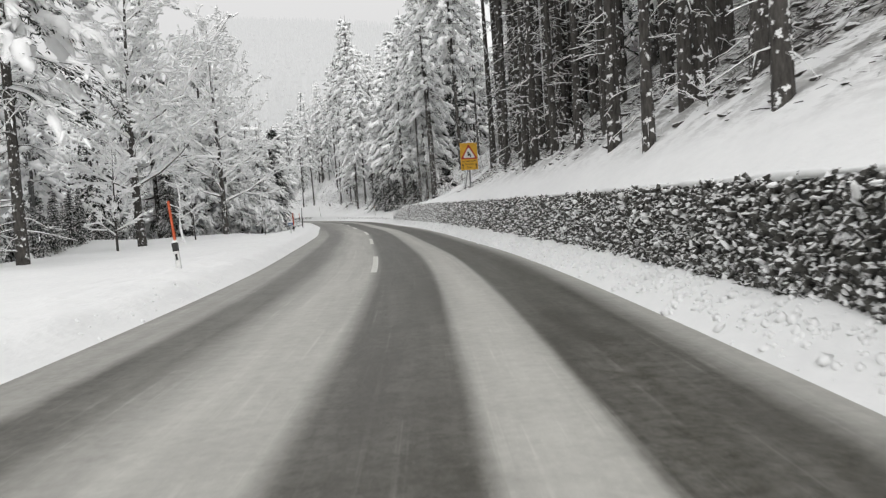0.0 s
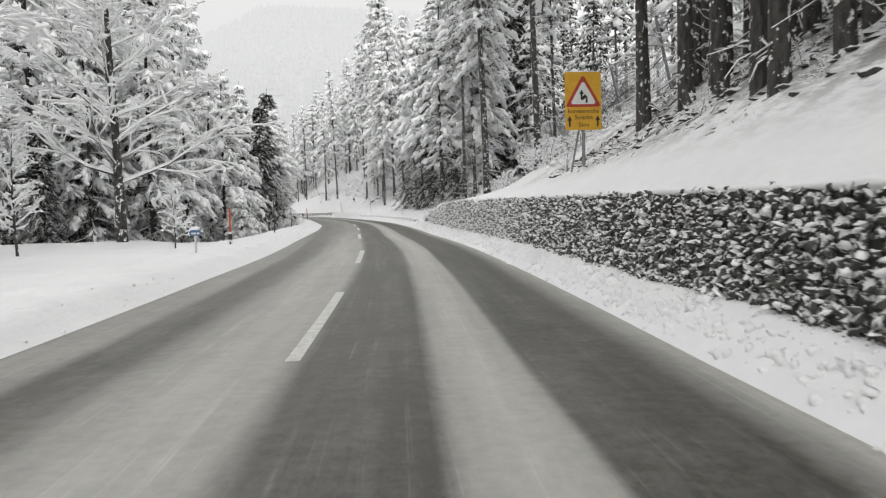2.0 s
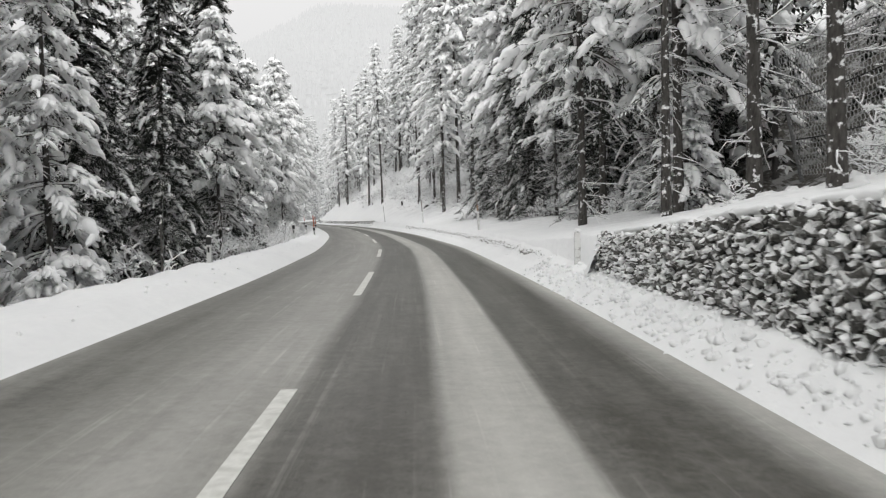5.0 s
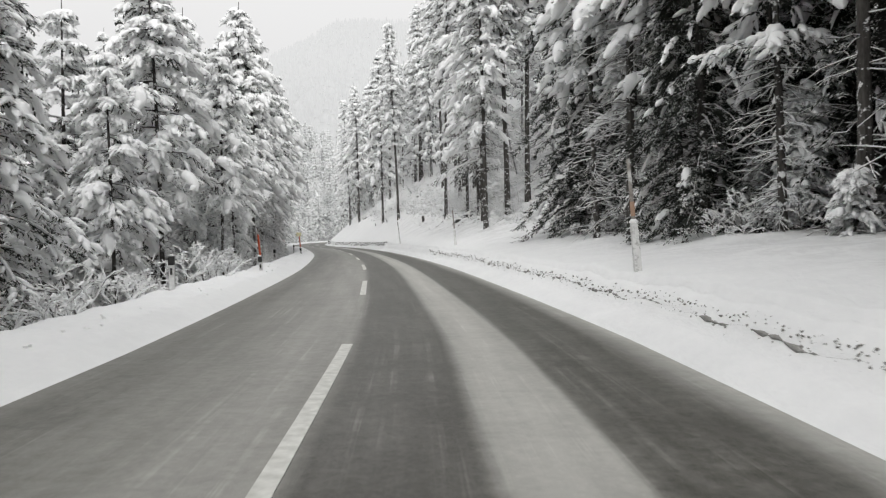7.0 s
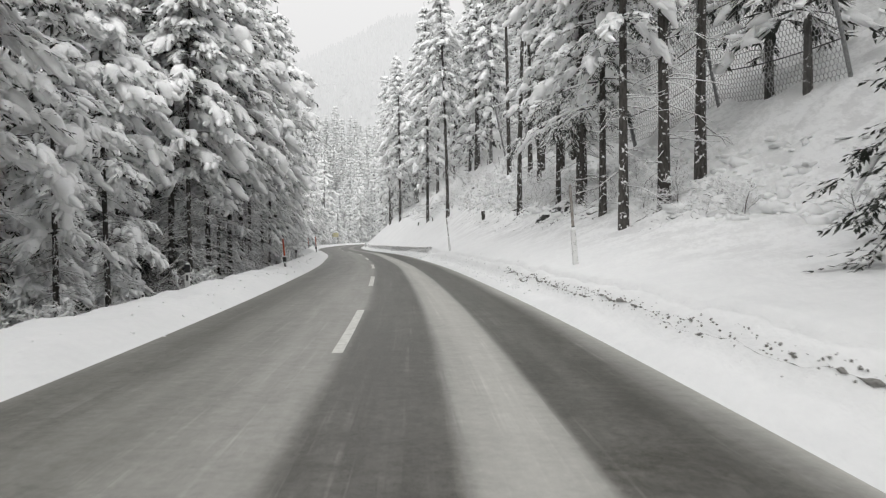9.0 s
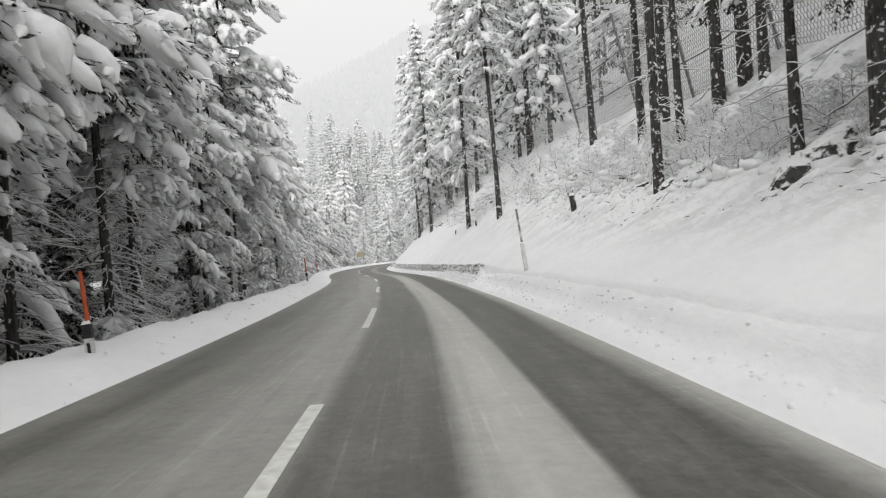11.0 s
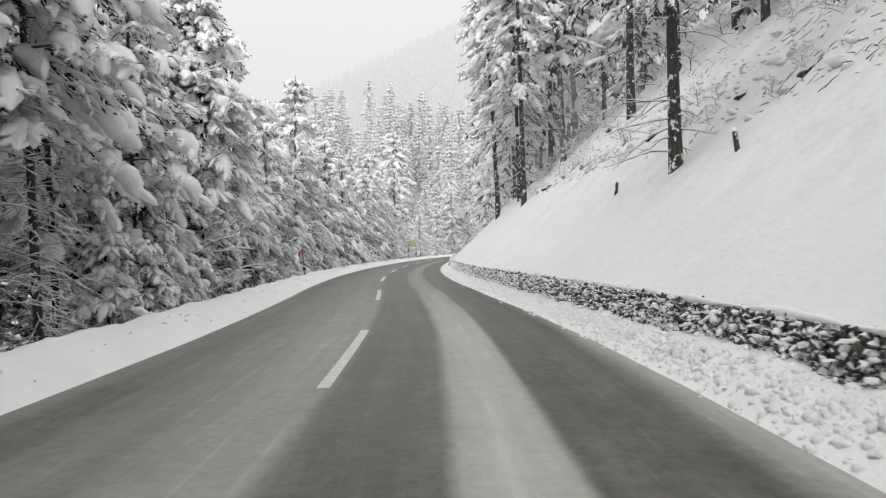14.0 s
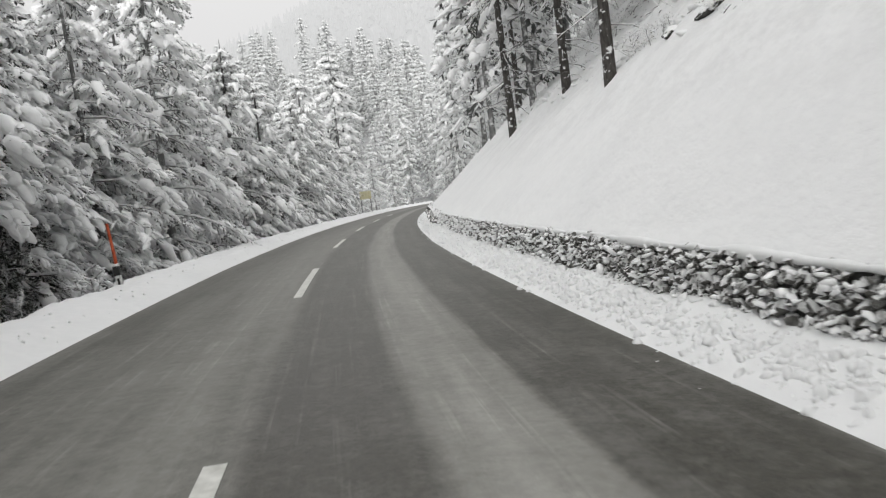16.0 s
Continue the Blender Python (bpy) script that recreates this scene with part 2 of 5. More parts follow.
    tone = n.mix(fac, tone, n.ramp(fine, (0.35, (0.06, 0.055, 0.048)), (0.7, (0.2, 0.19, 0.17))))
    return n.done(tone, 0.75, fine, 0.4, 0.07, 0.2)


GROUND = make_ground()


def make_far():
    # Haze is painted as a glow, paler with height and on upward faces.
    n = Nodes("far_forest_painted_haze")
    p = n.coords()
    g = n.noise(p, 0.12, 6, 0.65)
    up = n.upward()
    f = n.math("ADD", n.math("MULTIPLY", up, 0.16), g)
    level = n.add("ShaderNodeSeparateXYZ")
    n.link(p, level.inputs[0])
    painted_haze = n.ramp(n.math("ADD", n.math("MULTIPLY", level.outputs["Z"], 0.006), n.math("MULTIPLY", n.noise(p, 0.012, 3), 0.3)), (0.15, 0.0), (0.8, 1.0))
    tone = n.mix(painted_haze, n.ramp(f, (0.3, (0.31, 0.314, 0.314)), (0.9, (0.40, 0.402, 0.402))), n.ramp(f, (0.3, (0.43, 0.432, 0.432)), (0.9, (0.455, 0.456, 0.456))))
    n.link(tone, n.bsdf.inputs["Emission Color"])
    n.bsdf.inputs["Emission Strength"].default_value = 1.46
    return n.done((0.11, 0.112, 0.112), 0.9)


FAR = make_far()


# ---------------------------------------------------------------- mesh tools
def mesh_of(name, chunks, mats, smooth=False, attributes=None):
    """One mesh from chunks of (vertices, faces of one size, material index)."""
    me = bpy.data.meshes.new(name)
    vs, loops, starts, totals, which, base, at = [], [], [], [], [], 0, 0
    for v, f, m in chunks:
        if len(v) == 0:
            continue
        f = np.asarray(f, np.int32)
        vs.append(np.asarray(v, np.float32))
        loops.append((f + base).ravel())
        k = f.shape[1]
        starts.append(at + k * np.arange(len(f)))
        totals.append(np.full(len(f), k))
        which.append(np.full(len(f), m))
        base, at = base + len(v), at + f.size
    v, l, st, to, wh = (np.concatenate(a) for a in (vs, loops, starts, totals, which))
    me.vertices.add(len(v))
    me.vertices.foreach_set("co", v.ravel())
    me.loops.add(len(l))
    me.loops.foreach_set("vertex_index", l.astype(np.int32))
    me.polygons.add(len(st))
    me.polygons.foreach_set("loop_start", st.astype(np.int32))
    me.polygons.foreach_set("loop_total", to.astype(np.int32))
    me.polygons.foreach_set("material_index", wh.astype(np.int32))
    me.polygons.foreach_set("use_smooth", np.full(len(st), smooth))
    for key, values in (attributes or {}).items():
        me.attributes.new(key, "FLOAT", "POINT").data.foreach_set("value", np.asarray(values, np.float32))
    me.update(calc_edges=True)
    for m in mats:
        me.materials.append(m)
    return me


def part(name, me, parent, label=""):
    ob = new(name, me)
    ob.parent = parent
    return tagged(ob, label) if label else ob


def unit(a):
    return a / np.maximum(np.linalg.norm(a, axis=-1, keepdims=True), 1e-9)


def tubes(p, r, sides=5, squash=1.0):
    """Tapered tubes along p (tubes, points, 3) with radii r (tubes, points)."""
    n, k, _ = p.shape
    tan = unit(np.gradient(p, axis=1))
    ref = np.where(np.abs(tan[..., 2:3]) > 0.9, np.array([1.0, 0, 0]), np.array([0, 0, 1.0]))
    a = unit(np.cross(tan, ref))
    b = np.cross(a, tan)
    ang = 2 * np.pi * np.arange(sides) / sides
    ring = a[:, :, None] * np.cos(ang)[:, None] + b[:, :, None] * (np.sin(ang) * squash)[:, None]
    v = (p[:, :, None] + ring * r[:, :, None, None]).reshape(-1, 3)
    i = np.arange(n)[:, None, None] * k * sides + np.arange(k - 1)[None, :, None] * sides
    j, j2 = np.arange(sides)[None, None], (np.arange(sides)[None, None] + 1) % sides
    f = np.stack([i + j, i + j2, i + sides + j2, i + sides + j], -1).reshape(-1, 4)
    return v, f


RINGS, SEG = 2, 5
_t = np.pi * np.arange(1, RINGS + 1) / (RINGS + 1)
_a = 2 * np.pi * np.arange(SEG) / SEG
BALL = np.concatenate([[[-1, 0, 0]], np.stack([-np.cos(_t)[:, None] + 0 * _a, np.sin(_t)[:, None] * np.cos(_a), np.sin(_t)[:, None] * np.sin(_a)], -1).reshape(-1, 3), [[1, 0, 0]]])
BALL_TRI = [(0, 1 + (k + 1) % SEG, 1 + k) for k in range(SEG)]
BALL_TRI += [t for r in range(RINGS - 1) for k in range(SEG) for t in ((1 + r * SEG + k, 1 + r * SEG + (k + 1) % SEG, 1 + (r + 1) * SEG + (k + 1) % SEG), (1 + r * SEG + k, 1 + (r + 1) * SEG + (k + 1) % SEG, 1 + (r + 1) * SEG + k))]
BALL_TRI += [(1 + (RINGS - 1) * SEG + k, 1 + (RINGS - 1) * SEG + (k + 1) % SEG, RINGS * SEG + 1) for k in range(SEG)]
BALL_TRI = np.array(BALL_TRI)


def lumps(c, x, size, rng, rough=0.22, flat=0.5):
    """Rounded uneven lumps at c, long along x, of half sizes (long, wide, high), flatter below."""
    n = len(c)
    if n == 0:
        return np.zeros((0, 3)), np.zeros((0, 3), int)
    x = unit(x)
    y = unit(np.cross(np.array([0, 0, 1.0]), x))
    z = np.cross(x, y)
    t = np.repeat(BALL[None], n, 0) * (1 + rough * rng.uniform(-1, 1, (n, len(BALL), 1)))
    t[..., 2] *= np.where(t[..., 2] < 0, flat, 1.0)
    t = t * size[:, None]
    v = c[:, None] + t[..., :1] * x[:, None] + t[..., 1:2] * y[:, None] + t[..., 2:] * z[:, None]
    f = BALL_TRI[None] + (np.arange(n) * len(BALL))[:, None, None]
    return v.reshape(-1, 3), f.reshape(-1, 3)


def blades(b, t, w):
    """Leaf-shaped quads from b along t, half as wide as w."""
    v = np.stack([b, b + 0.45 * t + w, b + t, b + 0.4 * t - w], 1)
    return v.reshape(-1, 3), np.arange(4 * len(b)).reshape(-1, 4)


# ---------------------------------------------------------------- the plan: a road line and the lie of the land
LINE = np.array([(3.0, -47), (2.6, -31), (2.25, -15), (1.85, 1.31), (0.89, 17.28), (-0.93, 33.17), (-3.26, 49.0), (-6.09, 64.75), (-9.22, 80.44), (-12.76, 96.04),
                 (-16.81, 111.52), (-21.35, 126.86), (-26.25, 142.09), (-31.69, 157.14), (-37.74, 171.95), (-43.9, 186.0), (-49.6, 200.3), (-55.0, 214.9),
                 (-60.0, 230.0), (-64.6, 245.3), (-68.9, 260.7), (-72.8, 276.3), (-76.0, 292), (-77.9, 307), (-77.2, 322.5), (-73.5, 338), (-66, 352)])


def smooth_line(q, n=16):
    q = np.vstack([2 * q[0] - q[1], q, 2 * q[-1] - q[-2]])
    out = []
    for a, b, c, d in zip(q[:-3], q[1:-2], q[2:-1], q[3:]):
        u = np.linspace(0, 1, n, endpoint=False)[:, None]
        out.append(0.5 * (2 * b + (c - a) * u + (2 * a - 5 * b + 4 * c - d) * u**2 + (3 * b - a - 3 * c + d) * u**3))
    return np.vstack([*out, q[-2:-1]])


FINE = smooth_line(LINE)
ARC = np.r_[0, np.cumsum(np.linalg.norm(np.diff(FINE, axis=0), axis=1))]
ARC -= ARC[16 * 3]
_side = unit(np.gradient(FINE, axis=0))[:, ::-1] * np.array([1, -1])
FINE = FINE + _side * np.interp(ARC, [20, 30, 48, 61, 75, 90, 101, 120, 141, 156, 165, 173, 186, 198, 206, 230], [0, -0.06, 0.05, -0.05, 0.1, 0.24, 0.1, 0, -0.14, -0.22, -0.08, 0.08, 0.1, -0.15, -0.3, -0.3])[:, None]
DIRS = unit(np.gradient(FINE, axis=0))
S_MIN, S_MAX = -46.0, 360.0


def plan(s, v):
    """World x, y of a place s metres along the road's centre line and v metres to its right."""
    s, v = np.asarray(s, float), np.asarray(v, float)
    x, y = np.interp(s, ARC, FINE[:, 0]), np.interp(s, ARC, FINE[:, 1])
    dx, dy = np.interp(s, ARC, DIRS[:, 0]), np.interp(s, ARC, DIRS[:, 1])
    return np.stack([x + v * dy, y - v * dx], -1)


def heading(s):
    return math.degrees(math.atan2(-np.interp(s, ARC, DIRS[:, 0]), np.interp(s, ARC, DIRS[:, 1])))


def wall_top(s):
    return np.interp(s, [0, 30, 55, 64, 71, 78, 150, 155, 165, 185, 260], [1.32, 1.34, 1.45, 1.38, 0.95, 0.6, 0.6, 0.72, 0.62, 0.56, 0.56])


def wall_shift(s):
    """The second wall and the road's edge draw nearer the line past its first stretch."""
    return np.interp(s, [168, 184], [0.0, -0.3])


def land(s, v):
    """Height of the snow cover."""
    s, v = np.broadcast_arrays(np.asarray(s, float), np.asarray(v, float))
    v = np.where(v > 3.0, v - wall_shift(s), v)
    k = np.interp(s, [0, 36, 44, 50, 57, 70, 80, 90, 112, 125, 141, 146, 152, 158, 163, 170, 400], [0.75, 0.75, 0.5, 0.33, 0.21, 0.18, 0.15, 0.1, 0.14, 0.4, 0.44, 0.54, 0.66, 0.73, 0.8, 0.88, 0.88])
    w = wall_top(s)
    right = w + 0.03 + k * (v - 4.25) + (np.maximum(k, 0.6) - k) * np.maximum(v - np.interp(s, [40, 48, 84, 92], [9.5, 13.0, 13.0, 9.5]), 0) + np.interp(s, [36, 44, 52, 58, 64, 70], [0, 0.25, 0.3, 0.28, 0.1, 0]) * np.clip(v - 6.2, 0, 4.2) + np.interp(s, [46, 56, 74, 82], [0, 0.5, 0.5, 0]) * np.clip(v - 15.5, 0, 14) + np.interp(s, [122, 132, 148, 153], [0, 0.25, 0.25, 0]) * np.maximum(v - 8.0, 0)
    foot = np.interp(v, [3.35, 3.6, 3.9, 4.12], [-0.06, 0.1, 0.27, 0.33]) * np.interp(s, [164, 176], [1.0, 0.5])
    bank = np.interp(v, [3.3, 3.5, 3.82, 3.95, 4.25], [-0.06, 0.07, 0.17, 0.4, 0.6])
    walled = np.interp(s, [71, 80, 150, 156], [1.0, 0.0, 0.0, 1.0])
    edge = np.where(v < 4.14, foot * walled + bank * (1 - walled), right)
    low = np.interp(s, [55, 66, 76], [0.0, 0.5, 1.0])
    crest = np.interp(s, [62, 80], [4.4, 4.0])
    drop = 0.3 - 0.9 * np.clip(-v - crest, 0, 4.4) - 0.14 * np.maximum(-v - crest - 4.4, 0)
    flat = 0.26 - 0.02 * np.maximum(-v - 8, 0)
    shift = np.interp(s, [40, 75, 110, 130, 180], [0.1, -0.25, -0.2, -0.1, -0.05])
    left = np.where(v > -crest, np.interp(-v - shift, [2.7, 2.95, 3.3, 3.9], [-0.06, 0.07, 0.24, 0.3]), flat * (1 - low) + drop * low)
    return np.where(v > 0, edge, left)


TABLE = np.random.RandomState(99).uniform(-1, 1, (256, 256))


def bumps(x, y, size, seed):
    """Smooth uneven relief: value noise in three octaves."""
    out, amp = 0.0, 1.0
    for k in range(3):
        a = 0.6 + 1.1 * k + seed
        px = (x * math.cos(a) + y * math.sin(a)) / size * 2**k + 31.7 * seed
        py = (y * math.cos(a) - x * math.sin(a)) / size * 2**k + 17.3 * seed
        i, j = np.floor(px).astype(int), np.floor(py).astype(int)
        u, w = px - i, py - j
        u, w = u * u * (3 - 2 * u), w * w * (3 - 2 * w)
        q = TABLE[i % 256, j % 256] * (1 - u) * (1 - w) + TABLE[(i + 1) % 256, j % 256] * u * (1 - w) + TABLE[i % 256, (j + 1) % 256] * (1 - u) * w + TABLE[(i + 1) % 256, (j + 1) % 256] * u * w
        out, amp = out + amp * q, amp * 0.4
    return out


def land_at(s, v):
    """Height with its relief, as the ground mesh has it."""
    p = plan(s, v)
    far = np.clip((np.abs(v) - 4.4) / 3.0, 0, 1)
    h = land(s, v) + far * (0.12 * bumps(p[..., 0], p[..., 1], 3.0, 1) + 0.45 * far * bumps(p[..., 0], p[..., 1], 9.0, 2) * np.clip((np.abs(v) - 8) / 8, 0, 1))
    near = (np.abs(np.abs(v) - 3.9) < 1.3) * np.clip((np.abs(v) - np.where(v > 0, 3.4, 3.0)) * 3, 0, 1)
    h = h + 0.1 * np.interp(v, [6.2, 7.6], [0, 1]) * np.interp(s, [20, 30, 46, 60, 112, 122, 158, 166], [0.4, 0.6, 0.9, 1.2, 0, 2.0, 2.0, 1.2]) * bumps(p[..., 0], p[..., 1], 1.0, 5)
    return h + near * 0.035 * (bumps(p[..., 0], p[..., 1], 0.9, 3) + bumps(p[..., 0], p[..., 1], 0.4, 4))


def sheet(name, ss, vv, height, mat, extra):
    s, v = np.meshgrid(ss, vv, indexing="ij")
    p = plan(s, v)
    co = np.concatenate([p, height(s, v)[..., None]], -1).reshape(-1, 3)
    i, j = np.arange(len(ss) - 1)[:, None], np.arange(len(vv) - 1)[None]
    a = i * len(vv) + j
    f = np.stack([a, a + 1, a + len(vv) + 1, a + len(vv)], -1).reshape(-1, 4)
    return new(name, mesh_of(name, [(co, f, 0)], [mat], True, extra(s.ravel(), v.ravel())))


# ---------------------------------------------------------------- ground, road
def litter_and_shade(s, v):
    p = plan(s, v)
    # The last two terms paint shade below the left and right woods.
    return np.interp(v, [4.9, 6.4, 30, 40], [0, 1, 1, 0.3]) * np.interp(s, [45, 55, 85, 115, 125, 150, 175, 400], [0.85, 0.1, 0.1, 0.12, 0.2, 0.2, 0.08, 0.08]) + np.interp(v, [-34, -24, -6.6, -5.2], [0.1, 1.85, 1.85, 0]) * np.interp(s, [54, 64], [0.0, 1]) + np.interp(v, [8.4, 9.4, 20, 30], [0, 1.5, 1.5, 0]) * np.interp(s, [76, 80, 109, 114], [0, 1, 1, 0])


GRID_S = np.concatenate([np.arange(S_MIN, -4, 2.0), np.arange(-4, 235, 0.3), np.arange(235, S_MAX, 1.2)])
GRID_V = np.concatenate([[-260, -160, -120, -90, -75, -62, -50, -40, -33, -27, -22], np.arange(-18, -6, 1.0), np.arange(-6, -2.25, 0.15), [-2.0, 0.0, 2.0, 2.9], np.arange(3.2, 4.12, 0.1),
                         [4.13, 4.16], np.arange(4.3, 11, 0.25), np.arange(11, 18, 0.6), [19, 21, 24, 28, 33, 40, 50, 62, 75, 90, 120, 160, 260]])


def ground_height(s, v):
    h = land_at(s, v)
    return np.where((v > -2.3) & (v < 3.0), -0.06, h)


ground = sheet("ground", GRID_S, GRID_V, ground_height, GROUND, lambda s, v: {"litter_and_shade": litter_and_shade(s, v)})
tagged(ground, "fresh white snow cover over roadside slopes and verges", "ground", kind="structure")
road = sheet("road", np.arange(S_MIN, S_MAX, 0.8), np.linspace(-3.1, 3.62, 15), lambda s, v: 0.03 * (1 - (v / 3.4) ** 2) - 0.03 + 0 * s, ROAD,
             lambda s, v: {"across": v, "along": s})
tagged(road, "wet asphalt road with grey slush between the wheel tracks", "road", kind="structure")


# ---------------------------------------------------------------- trees
def conifer(seed, high, wide, crown_from, detail=1.0, snow=1.0, droop=0.35, stem=0.16, lean=0.02, step=0.8, ragged=0.45, mats=(None, None), stubs=3.0, round_top=0.85, fine=False, pillow=0.75):
    """Meshes of a snow-laden conifer: trunk with stubs, crown of drooping needle sprays, snow load."""
    rng = np.random.RandomState(seed)
    needles, bark = mats[0] or NEEDLES, mats[1] or BARK
    k = 9
    u = np.linspace(0, 1, k)
    bend = lean * high * u**2
    ph = rng.uniform(0, 6.28)
    spine = np.stack([bend * np.cos(ph) + 0.05 * np.sin(4 * u + ph), bend * np.sin(ph) + 0.05 * np.cos(5 * u), high * u - 0.5 * (1 - u)], -1)[None]
    rad = (stem * (1 - u) ** 0.75 + 0.012 + 0.35 * stem * np.exp(-18 * u))[None]
    trunk = [(*tubes(spine, rad, 8 if detail > 0.5 else 5), 0)]

    def stem_at(z):
        return np.stack([np.interp(z, spine[0, :, 2], spine[0, :, i]) for i in (0, 1)] + [z], -1)

    # whorls
    zs, z = [], crown_from * high
    while z < high * 0.975:
        zs.append(z)
        z += step * rng.uniform(0.75, 1.25) / (0.55 + 0.45 * detail) * (1.0 - 0.45 * z / high)
    org, az, length = [], [], []
    for z in zs:
        n = rng.randint(4, 7)
        f = (z / high - crown_from) / (1 - crown_from)
        shape = np.minimum((1 - f) ** round_top, 0.45 + 1.6 * f) if crown_from > 0.25 else (1 - f) ** round_top
        for a in rng.uniform(0, 6.28) + 6.28 * np.arange(n) / n:
            org.append(z + rng.uniform(-0.12, 0.12))
            az.append(a + rng.uniform(-0.35, 0.35))
            length.append(max(0.28, wide * shape * rng.uniform(1 - ragged, 1 + 0.5 * ragged) + 0.15))
    org, az, length = np.array(org), np.array(az), np.array(length)
    m = len(org)
    out = np.stack([np.cos(az), np.sin(az), 0 * az], -1)
    side = np.stack([-np.sin(az), np.cos(az), 0 * az], -1)
    up = np.array([0, 0, 1.0])
    rise = rng.uniform(-0.05, 0.25, m) - 0.25 * (1 - org / high)
    sag = droop * rng.uniform(0.6, 1.3, m)
    base = stem_at(org)

    def along(u):
        return base[:, None] + out[:, None] * (length[:, None] * u)[..., None] + up * (length[:, None] * (rise[:, None] * u - sag[:, None] * u**2))[..., None]

    # bare wood of the branches
    ub = np.linspace(0, 1, 4)[None].repeat(m, 0)
    wood = (*tubes(along(ub), (0.01 + 0.011 * length[:, None]) * (1.05 - ub), 3), 0)
    load = []
    # dead branches below and inside the crown, each with a ridge of snow
    ns = int((stubs * crown_from * high + 8) * detail)
    if ns:
        top = max(crown_from, 0.22) * high
        sa, sz, sl = rng.uniform(0, 6.28, ns), rng.uniform(0.06, 1, ns) * top, rng.uniform(0.5, 1.9, ns) * min(1, wide / 2.2) * (0.5 if crown_from > 0.45 else 0.68 if stubs > 15 else 1.0)
        sd = np.stack([np.cos(sa), np.sin(sa), rng.uniform(-0.35, 0.2, ns)], -1)
        uu = np.linspace(0, 1, 4)
        sp = stem_at(sz)[:, None] + sd[:, None] * (uu[:, None] * sl[:, None, None]) - up * (0.3 * sl[:, None, None] * (uu**2)[:, None]) + rng.uniform(-0.12, 0.12, (ns, 4, 3)) * uu[:, None]
        trunk.append((*tubes(sp, (0.0075 if stubs > 15 else 0.014) * (1.1 - uu)[None].repeat(ns, 0), 3), 0))
        if detail > 0.6:
            load.append((*tubes(sp + up * 0.018, ((0.014 if stubs > 15 else 0.021) * (1.15 - 0.7 * uu))[None] * rng.uniform(0.4, 1.2, (ns, 4)), 3), 0))
            for q in (1, 2):
                td = unit(sd + rng.uniform(-0.9, 0.9, (ns, 3)) * np.array([1, 1, 0.5]))
                tq = sp[:, q][:, None] + td[:, None] * (np.array([0, 0.5, 1.0])[:, None] * (sl * rng.uniform(0.2, 0.5, ns))[:, None, None]) - up * np.array([0, 0.01, 0.05])[:, None]
                trunk.append((*tubes(tq, np.array([0.006, 0.005, 0.003])[None].repeat(ns, 0), 3), 0))
                load.append((*tubes(tq + up * 0.01, np.array([0.009, 0.012, 0.004])[None] * rng.uniform(0.3, 1.2, (ns, 3)), 3), 0))
    # needle sprays: side twigs, each with shorter twigs of its own
    near = detail > 0.6
    n = 17 if fine else 8 if near else 3
    us = np.linspace(0.26, 1.0, n)[None].repeat(m, 0) + rng.uniform(-0.05, 0.05, (m, n))
    at = along(us)
    reach = length[:, None] * (0.2 if fine else 0.36) * (1.15 - 0.62 * us) + 0.16
    green, tips, tip_dir = [], [], []
    for s in (-1, 1):
        w = rng.uniform(0.6, 1.3, (m, n)) * reach
        d = unit(out[:, None] * rng.uniform(0.35, 1.1, (m, n, 1)) + s * side[:, None] * rng.uniform(0.3, 1.0, (m, n, 1)) - up * rng.uniform(0.1, 0.75, (m, n, 1)))
        tt = d * w[..., None]
        flat = unit(np.cross(d, up))
        green.append(blades(at.reshape(-1, 3), tt.reshape(-1, 3), (flat * (0.014 if fine else 0.021 if near else 0.06 + 0.09 * w[..., None])).reshape(-1, 3)))
        tips.append((at + 0.6 * tt).reshape(-1, 3))
        tip_dir.append(d.reshape(-1, 3))
        for f in (0.15, 0.35, 0.55, 0.75, 0.95) if fine else (0.16, 0.36, 0.56, 0.76, 0.96) if near else (0.4,):
            for g in (-1, 1):
                if near:
                    d2 = unit(0.8 * d + g * flat * rng.uniform(0.4, 1.0, (m, n, 1)) - up * rng.uniform(-0.25, 0.75, (m, n, 1)))
                    w2 = (0.1 + (0.18 if fine else 0.2) * w * (1.2 - f)) * rng.uniform(0.7, 1.35, (m, n))
                else:
                    d2 = unit(d + g * flat * rng.uniform(0.4, 1.1, (m, n, 1)) - up * rng.uniform(0.0, 1.1, (m, n, 1)))
                    w2 = (0.63 * w * (1.15 - f) + 0.15) * rng.uniform(0.7, 1.3, (m, n))
                wide2 = unit(np.cross(d2, up + 0.4 * rng.uniform(-1, 1, (m, n, 3)))) * (0.023 if fine else 0.026 if near else 0.08)
                green.append(blades((at + f * tt).reshape(-1, 3), (d2 * w2[..., None]).reshape(-1, 3), wide2.reshape(-1, 3)))
    crown = [(v, f, 0) for v, f in green] + [(wood[0], wood[1], 1)]
